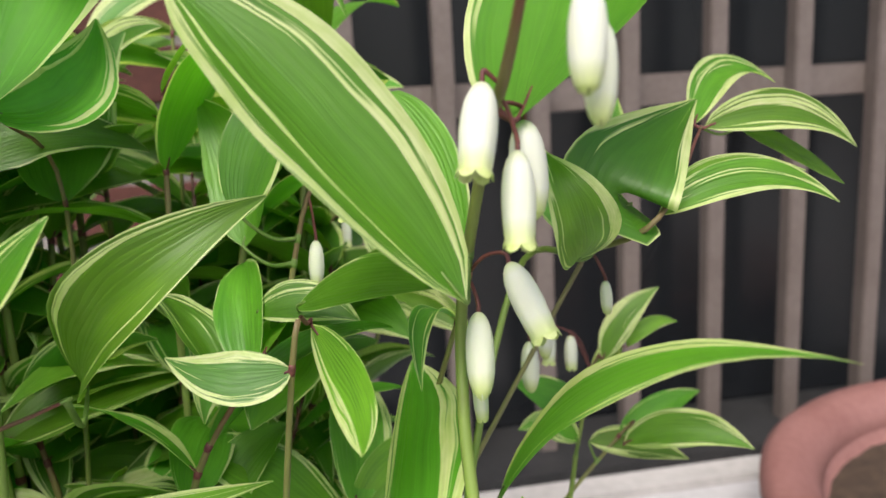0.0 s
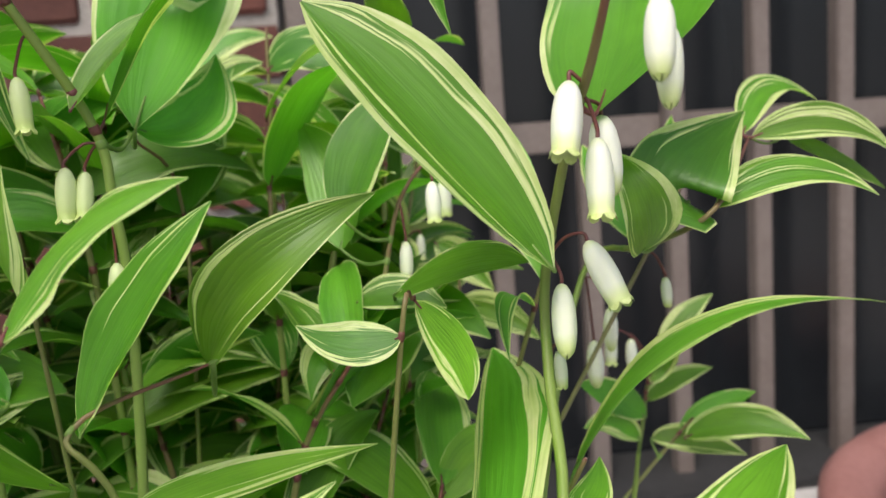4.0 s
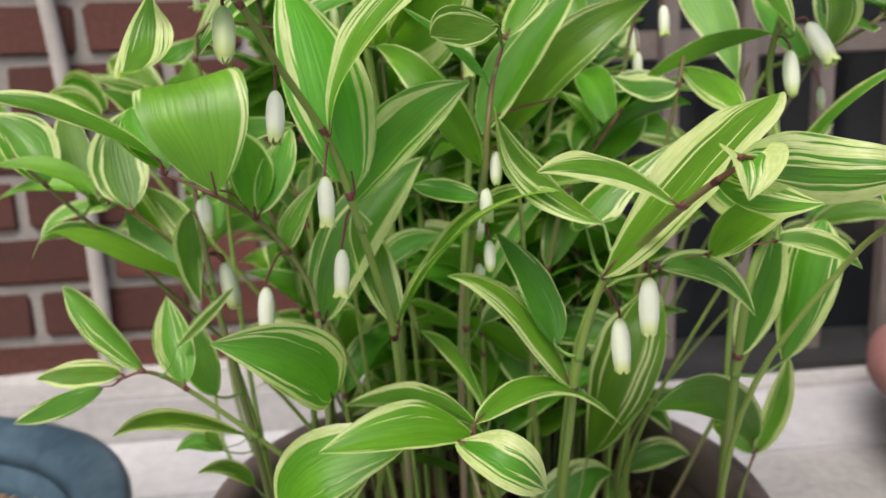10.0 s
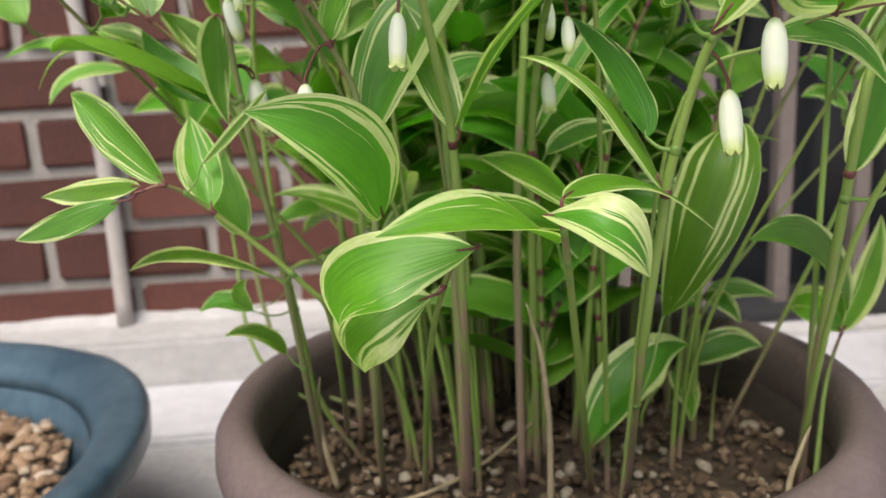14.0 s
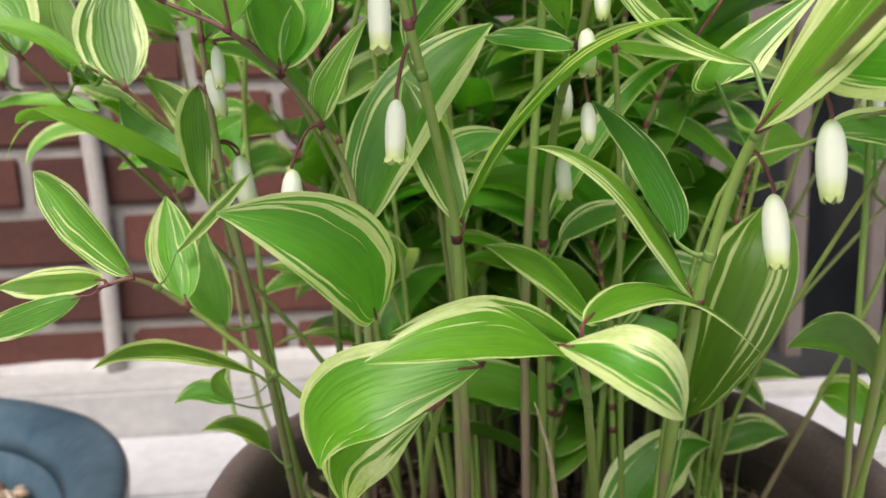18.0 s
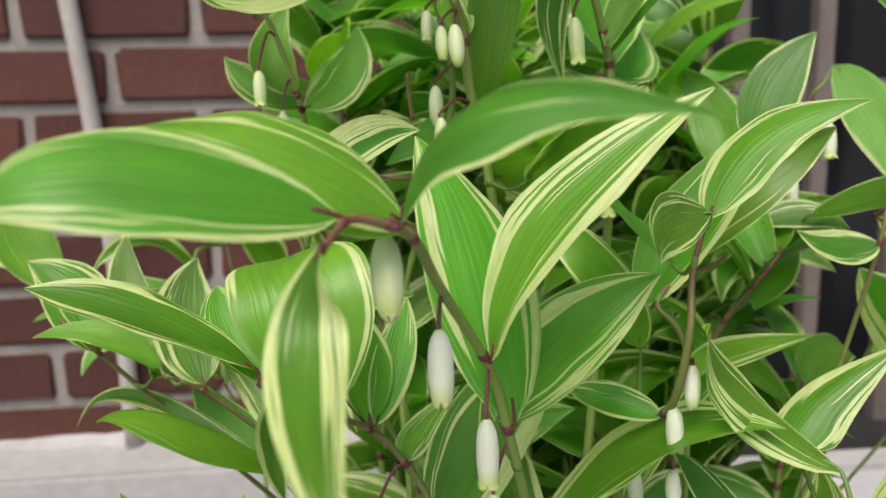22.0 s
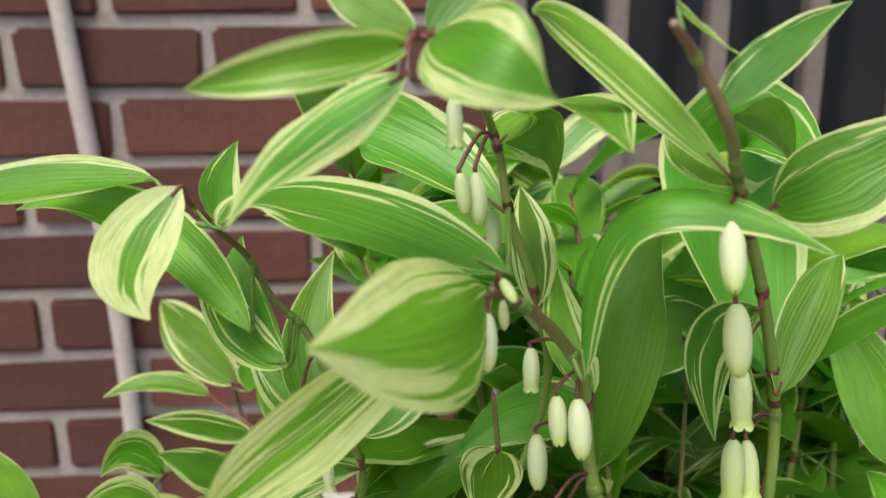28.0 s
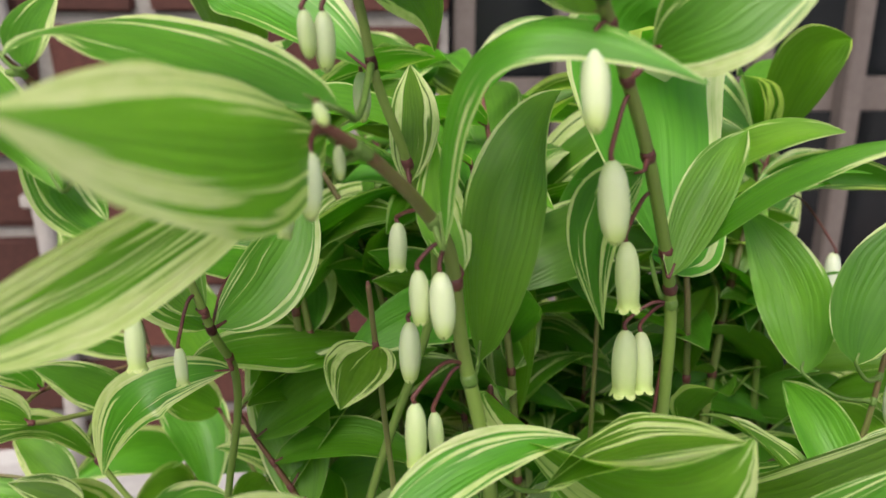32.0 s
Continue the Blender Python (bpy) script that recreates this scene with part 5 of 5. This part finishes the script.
s = shoot(0.0011, [(-0.0794, 0.2135, 0.0800), (-0.0804, 0.2122, 0.1231), (-0.0840, 0.2075, 0.1818), (-0.0939, 0.1947, 0.2796), (-0.0951, 0.1931, 0.2914)])
leaf(s, (-0.0939, 0.1947, 0.2796), (-0.0813, 0.2000, 0.2884), (-0.0630, 0.2041, 0.2926), 0.0139, 51, "plain")
s = shoot(0.0011, [(0.0263, 0.2282, 0.0800), (0.0310, 0.2251, 0.1277), (0.0478, 0.2138, 0.1932), (0.0935, 0.1831, 0.3024), (0.0990, 0.1794, 0.3155)])
leaf(s, (0.1100, 0.2390, 0.2816), (0.1201, 0.1596, 0.3543), (0.1548, 0.1151, 0.3719), 0.0253, -139, "plain", -0.02, -60)
s = shoot(0.0011, [(-0.0168, 0.2074, 0.0800), (-0.0180, 0.2043, 0.1315), (-0.0222, 0.1934, 0.2027), (-0.0336, 0.1637, 0.3214), (-0.0447, 0.1643, 0.3468), (-0.0104, 0.1865, 0.3558)])
leaf(s, (-0.0336, 0.1637, 0.3214), (-0.0035, 0.1847, 0.3195), (0.0358, 0.2048, 0.3178), 0.0138, 33, "plain")
leaf(s, (-0.0463, 0.1748, 0.3412), (-0.0267, 0.1740, 0.3731), (-0.0032, 0.1725, 0.4040), 0.0283, 35, "plain", 0.37, 22)
leaf(s, (-0.0234, 0.2462, 0.3368), (-0.0007, 0.2025, 0.3763), (0.0417, 0.2095, 0.4004), 0.0259, -102, "green", -0.39, 25)
s = shoot(0.0011, [(-0.0967, 0.3141, 0.0800), (-0.1034, 0.3175, 0.1318), (-0.1274, 0.3296, 0.2036), (-0.1928, 0.3625, 0.3231), (-0.1974, 0.3874, 0.3362)])
leaf(s, (-0.1928, 0.3625, 0.3231), (-0.2068, 0.3536, 0.3380), (-0.2140, 0.3435, 0.3491), 0.0212, -88)
leaf(s, (-0.1974, 0.3874, 0.3362), (-0.2098, 0.3922, 0.3630), (-0.2154, 0.3964, 0.3896), 0.0290, -53)
s = shoot(0.0011, [(-0.1070, 0.2459, 0.0800), (-0.1165, 0.2427, 0.1326), (-0.1504, 0.2312, 0.2054), (-0.2425, 0.2000, 0.3269), (-0.2535, 0.1963, 0.3414)])
leaf(s, (-0.2242, 0.1977, 0.3163), (-0.2161, 0.2229, 0.3300), (-0.2084, 0.2472, 0.3373), 0.0186, 48)
leaf(s, (-0.2425, 0.2000, 0.3269), (-0.2524, 0.2092, 0.3460), (-0.2717, 0.2180, 0.3589), 0.0238, -40)
s = shoot(0.0011, [(0.0167, 0.3233, 0.0800), (0.0216, 0.3266, 0.1327), (0.0390, 0.3382, 0.2057), (0.0863, 0.3697, 0.3273), (0.0774, 0.3847, 0.3590)])
leaf(s, (0.0863, 0.3697, 0.3273), (0.1055, 0.3526, 0.3222), (0.1227, 0.3349, 0.3116), 0.0191, 54)
leaf(s, (0.0774, 0.3847, 0.3590), (0.0923, 0.3781, 0.3485), (0.1064, 0.3707, 0.3318), 0.0199, 63)
s = shoot(0.0011, [(-0.1030, 0.3036, 0.0800), (-0.1120, 0.3045, 0.1328), (-0.1441, 0.3075, 0.2061), (-0.2312, 0.3159, 0.3282), (-0.2177, 0.3263, 0.3451), (-0.2463, 0.2995, 0.3545), (-0.2496, 0.3206, 0.3570), (-0.2173, 0.3490, 0.3572), (-0.2421, 0.3733, 0.3683)])
leaf(s, (-0.2312, 0.3159, 0.3282), (-0.2511, 0.3019, 0.3511), (-0.2720, 0.2817, 0.3413), 0.0133, -37)
leaf(s, (-0.2177, 0.3263, 0.3451), (-0.2326, 0.3199, 0.3594), (-0.2495, 0.3130, 0.3705), 0.0173, -73, "plain")
leaf(s, (-0.2463, 0.2995, 0.3545), (-0.2585, 0.2904, 0.3658), (-0.2707, 0.2782, 0.3613), 0.0152, -57, "cream")
leaf(s, (-0.2496, 0.3206, 0.3570), (-0.2597, 0.3116, 0.3726), (-0.2664, 0.2986, 0.3693), 0.0168, -76, "cream")
leaf(s, (-0.2173, 0.3490, 0.3572), (-0.2386, 0.3401, 0.3694), (-0.2587, 0.3302, 0.3768), 0.0135, -53, "cream")
leaf(s, (-0.2421, 0.3733, 0.3683), (-0.2657, 0.3702, 0.3755), (-0.2884, 0.3651, 0.3725), 0.0123, -30, "plain")
s = shoot(0.0011, [(-0.0332, 0.3188, 0.0800), (-0.0332, 0.3199, 0.1344), (-0.0329, 0.3240, 0.2101), (-0.0323, 0.3351, 0.3362), (-0.0322, 0.3364, 0.3514)])
leaf(s, (-0.0323, 0.3351, 0.3362), (-0.0073, 0.3390, 0.3597), (0.0196, 0.3407, 0.3689), 0.0185, 64)
s = shoot(0.0011, [(-0.0148, 0.3419, 0.0800), (-0.0107, 0.3454, 0.1347), (0.0037, 0.3579, 0.2109), (0.0430, 0.3919, 0.3377), (0.0431, 0.3719, 0.3506), (0.0408, 0.3778, 0.3951), (0.0020, 0.3990, 0.3975)])
leaf(s, (0.0430, 0.3919, 0.3377), (0.0469, 0.3986, 0.3805), (0.0640, 0.4036, 0.4208), 0.0301, 57)
leaf(s, (0.0431, 0.3719, 0.3506), (0.0219, 0.3780, 0.3966), (0.0069, 0.3830, 0.4385), 0.0197, -71, "green")
leaf(s, (0.0408, 0.3778, 0.3951), (0.0194, 0.3658, 0.4337), (-0.0078, 0.3507, 0.4477), 0.0156, -82)
leaf(s, (0.0020, 0.3990, 0.3975), (0.0243, 0.4035, 0.4254), (0.0490, 0.4059, 0.4402), 0.0270, 75)
s = shoot(0.0011, [(0.0360, 0.2491, 0.0800), (0.0403, 0.2478, 0.1377), (0.0556, 0.2434, 0.2182), (0.0973, 0.2313, 0.3523), (0.1023, 0.2298, 0.3684)])
leaf(s, (0.0973, 0.2313, 0.3523), (0.0835, 0.2150, 0.3594), (0.0797, 0.1936, 0.3446), 0.0084, -0)
s = shoot(0.0011, [(0.0206, 0.2208, 0.0800), (0.0224, 0.2182, 0.1389), (0.0286, 0.2088, 0.2214), (0.0455, 0.1832, 0.3587), (0.0508, 0.1946, 0.3679)])
leaf(s, (0.0455, 0.1832, 0.3587), (0.0292, 0.1837, 0.3574), (0.0146, 0.1854, 0.3646), 0.0147, -52, "cream")
leaf(s, (0.0511, 0.1944, 0.3668), (0.0606, 0.1682, 0.3539), (0.0604, 0.1524, 0.3476), 0.0141, 54, "cream", 0.03, -1)
s = shoot(0.0011, [(-0.0736, 0.2578, 0.0800), (-0.0744, 0.2575, 0.1408), (-0.0776, 0.2565, 0.2261), (-0.0861, 0.2538, 0.3682), (-0.0871, 0.2534, 0.3852)])
leaf(s, (-0.0874, 0.2560, 0.3815), (-0.0676, 0.1869, 0.3940), (-0.0511, 0.1619, 0.4177), 0.0421, 128, "cream", 0.38, 16)
s = shoot(0.0011, [(-0.0958, 0.3140, 0.0800), (-0.0972, 0.3151, 0.1412), (-0.1022, 0.3187, 0.2270), (-0.1157, 0.3287, 0.3699), (-0.1173, 0.3299, 0.3871)])
leaf(s, (-0.1157, 0.3287, 0.3699), (-0.1548, 0.2968, 0.3827), (-0.1789, 0.2639, 0.3929), 0.0345, -11, "plain", -0.09, -5)
s = shoot(0.0011, [(-0.0870, 0.2150, 0.0800), (-0.0925, 0.2122, 0.1429), (-0.1122, 0.2025, 0.2312), (-0.1659, 0.1759, 0.3785), (-0.1233, 0.1757, 0.3900)])
leaf(s, (-0.1659, 0.1759, 0.3785), (-0.1433, 0.1658, 0.4008), (-0.1241, 0.1526, 0.4063), 0.0174, 67, "cream")
leaf(s, (-0.1233, 0.1757, 0.3900), (-0.1013, 0.1854, 0.4016), (-0.0760, 0.1923, 0.4011), 0.0132, 32, "streaked")
s = shoot(0.0011, [(0.0389, 0.2666, 0.0800), (0.0476, 0.2662, 0.1436), (0.0786, 0.2648, 0.2330), (0.1630, 0.2610, 0.3820), (0.1732, 0.2605, 0.3999)])
leaf(s, (0.1630, 0.2610, 0.3820), (0.1688, 0.2764, 0.4010), (0.1771, 0.2914, 0.4187), 0.0127, 2)
bell(s, (0.1566, 0.2592, 0.3655), (0.1580, 0.2573, 0.3537), (0.1581, 0.2555, 0.3411))
s = shoot(0.0011, [(-0.0468, 0.2776, 0.0800), (-0.0462, 0.2794, 0.1455), (-0.0441, 0.2859, 0.2377), (-0.0385, 0.3036, 0.3914), (-0.0504, 0.2801, 0.4270)])
leaf(s, (-0.0385, 0.3036, 0.3914), (-0.0382, 0.3186, 0.4219), (-0.0149, 0.3314, 0.4553), 0.0359, 53, "green")
leaf(s, (-0.0379, 0.2409, 0.4276), (-0.0290, 0.3011, 0.4892), (-0.0205, 0.2449, 0.4844), 0.0574, -102, "green", -0.25, 6)
s = shoot(0.0011, [(-0.1009, 0.2448, 0.0800), (-0.1024, 0.2442, 0.1486), (-0.1078, 0.2421, 0.2456), (-0.1225, 0.2364, 0.4071), (-0.1243, 0.2357, 0.4265)])
leaf(s, (-0.1225, 0.2364, 0.4071), (-0.1287, 0.2192, 0.4060), (-0.1317, 0.2072, 0.4035), 0.0180, -12, "cream")
s = shoot(0.0011, [(0.0139, 0.3260, 0.0800), (0.0179, 0.3306, 0.1489), (0.0325, 0.3469, 0.2463), (0.0720, 0.3913, 0.4085), (0.0767, 0.3966, 0.4280)])
leaf(s, (0.0720, 0.3913, 0.4085), (0.0509, 0.3938, 0.4296), (0.0326, 0.3951, 0.4438), 0.0199, -79)
bell(s, (0.0639, 0.3747, 0.3678), (0.0686, 0.3745, 0.3658), (0.0683, 0.3726, 0.3514))
bell(s, (0.0526, 0.3720, 0.3497), (0.0530, 0.3716, 0.3465), (0.0528, 0.3698, 0.3338))
bell(s, (0.0803, 0.3800, 0.4047), (0.0800, 0.3457, 0.3961), (0.0798, 0.3431, 0.3768))
s = shoot(0.0011, [(-0.0134, 0.3415, 0.0800), (-0.0126, 0.3438, 0.1586), (-0.0100, 0.3520, 0.2704), (-0.0030, 0.3742, 0.4568), (-0.0022, 0.3769, 0.4792)])
leaf(s, (-0.0030, 0.3742, 0.4568), (0.0195, 0.3650, 0.4662), (0.0399, 0.3517, 0.4460), 0.0259, 65)
# ---- end of shoots ----

# ---- younger shoots among the others ----
rng = random.Random(4)
for k in range(62):
    back = k >= 20
    left = k >= 50
    a, r = rng.uniform(0, 6.28), 0.105 * math.sqrt(rng.random())
    if back:
        a = rng.uniform(0.2, 2.95)
    foot = Vector((CLUMP.x + r * math.cos(a), max(CLUMP.y - 0.02, CLUMP.y - 0.005 + r * math.sin(a)), SOIL_Z - 0.004))
    tall = rng.uniform(0.22, 0.37) if back else rng.uniform(0.10, 0.30)
    if left:
        foot.x, foot.y, tall = rng.uniform(-0.14, -0.03), rng.uniform(0.28, 0.35), rng.uniform(0.35, 0.395)
    lean = Vector((foot.x - CLUMP.x, foot.y - CLUMP.y, 0)) * 1.0 + Vector((rng.uniform(-0.05, 0.05), rng.uniform(0.0, 0.05), 0))
    lean.x = min(max(lean.x, (-0.17 - foot.x) / 1.15), (0.06 - foot.x) / 1.15)
    pts = [foot, foot + lean * 0.15 + Vector((0, 0, tall * 0.4)), foot + lean * 0.5 + Vector((0, 0, tall * 0.8)), foot + lean * 1.15 + Vector((0, 0, tall))]
    s = shoot(rng.uniform(0.0014, 0.0019), pts, "slender young shoot of variegated solomon's seal amid the clump")
    line, turn, n = SHOOT_LINE[s.name], rng.uniform(0, 6), rng.randrange(10, 14)
    for j in range(n):
        b = line[min(len(line) - 1, int(len(line) * (0.34 + 0.66 * j / (n - 1))))]
        turn += 2.4 + rng.uniform(-0.5, 0.5)
        out = Vector((math.cos(turn), math.sin(turn) + 0.25, rng.uniform(-0.1, 0.75))).normalized()
        if b.y + out.y * 0.06 < CLUMP.y - 0.025:
            out.y = abs(out.y)
        size = rng.uniform(0.05, 0.078)
        if b.x + out.x * size < -0.20:
            out.x = abs(out.x)
        if b.x + out.x * size > 0.115:
            out.x = -abs(out.x)
        e = b + out * size
        m = b.lerp(e, 0.5) + Vector((0, 0, size * rng.uniform(0.08, 0.2)))
        leaf(s, b, m, e, size * rng.uniform(0.32, 0.42), rng.uniform(-50, 50), "green" if rng.random() < 0.6 else "")

# ---- conduit and dry stalk ----
bm = bmesh.new()
tube(bm, curve_through(PIPE, 6), lambda s: 0.0105, 14)
part("pipe", bm, MAT_CABLE, conduit)
bm = bmesh.new()
box(bm, -0.486, -0.448, 0.870, 0.885, 0.30, 0.314, 0.002)
part("clip", bm, MAT_CABLE, conduit, smooth=False)

straw = tagged(new("dry_stalk"), "dry straw-coloured stalk lying on the potting soil", "dry stalk")
bm = bmesh.new()
tube(bm, curve_through(((-0.146, 0.205, 0.088), (-0.112, 0.206, 0.090), (-0.079, 0.226, 0.092), (-0.044, 0.250, 0.104)), 6), lambda s: 0.0011 * (1.2 - 0.5 * s), 6)
part("stalk", bm, MAT_STRAW, straw)
for foot, top, lean in (((-0.050, 0.186, 0.084), (-0.059, 0.183, 0.190), -0.004), ((0.052, 0.166, 0.084), (0.063, 0.168, 0.128), 0.003), ((-0.150, 0.232, 0.084), (-0.154, 0.230, 0.145), 0.003)):
    sheath = tagged(new("withered_sheath"), "withered papery pale sheath standing at the foot of a stem", "dry sheath")
    a, b = Vector(foot), Vector(top)
    bm = bmesh.new()
    tube(bm, curve_through((a, a.lerp(b, 0.4) + Vector((-lean, 0, 0)), a.lerp(b, 0.75) + Vector((-lean, -0.001, 0)), b), 6), lambda q: 0.0015 * (1.0 - q) ** 0.7 + 0.0003, 7)
    for v in bm.verts:
        v.co += 0.0006 * noise.noise_vector(v.co * 160)
    part("sheath", bm, MAT_STRAW, sheath)

# ---- bricks ----
brick_meshes = []
rng = random.Random(21)
for k in range(6):
    bm = bmesh.new()
    w, h = BRICK_X - JOINT, BRICK_Z - JOINT
    box(bm, -w / 2, w / 2, 0, 0.03, -h / 2, h / 2, 0.0035)
    for v in bm.verts:
        v.co += Vector((0.0016, 0.001, 0.0016)) * rng.uniform(-1, 1)
    brick_meshes.append(mesh_of("brick", bm, MAT_BRICK))
rest_v, rest_f = [], []
for r in range(0, 33):
    z = 0.05 + BRICK_Z * (r - 0.5)
    for c in range(-9, 5):
        x0 = -0.55 + BRICK_X * (c + (0.5 if r % 2 == 0 else 0.0)) + JOINT / 2
        x1 = min(x0 + BRICK_X - JOINT, JAMB - 0.004)
        if x1 - x0 < 0.03 or x0 < -2.5:
            continue
        if r < 15:
            ob = new("brick", brick_meshes[rng.randrange(6)])
            ob.parent = wall
            ob.location = ((x0 + x1) / 2, WALL_Y - rng.uniform(0.0, 0.0025), z)
            ob.scale.x = (x1 - x0) / (BRICK_X - JOINT)
        else:
            k, d = len(rest_v), (BRICK_Z - JOINT) / 2
            rest_v += [(x, y, q) for x in (x0, x1) for y in (WALL_Y, WALL_Y + 0.03) for q in (z - d, z + d)]
            rest_f += [[i + k for i in fc] for fc in ((0, 4, 5, 1), (0, 1, 3, 2), (4, 6, 7, 5), (1, 5, 7, 3), (0, 2, 6, 4))]
me = bpy.data.meshes.new("upper_bricks")
me.from_pydata(rest_v, [], rest_f)
me.materials.append(MAT_BRICK)
ob = tagged(new("upper_bricks", me), "red bricks of the upper wall", "bricks", kind="stuff")
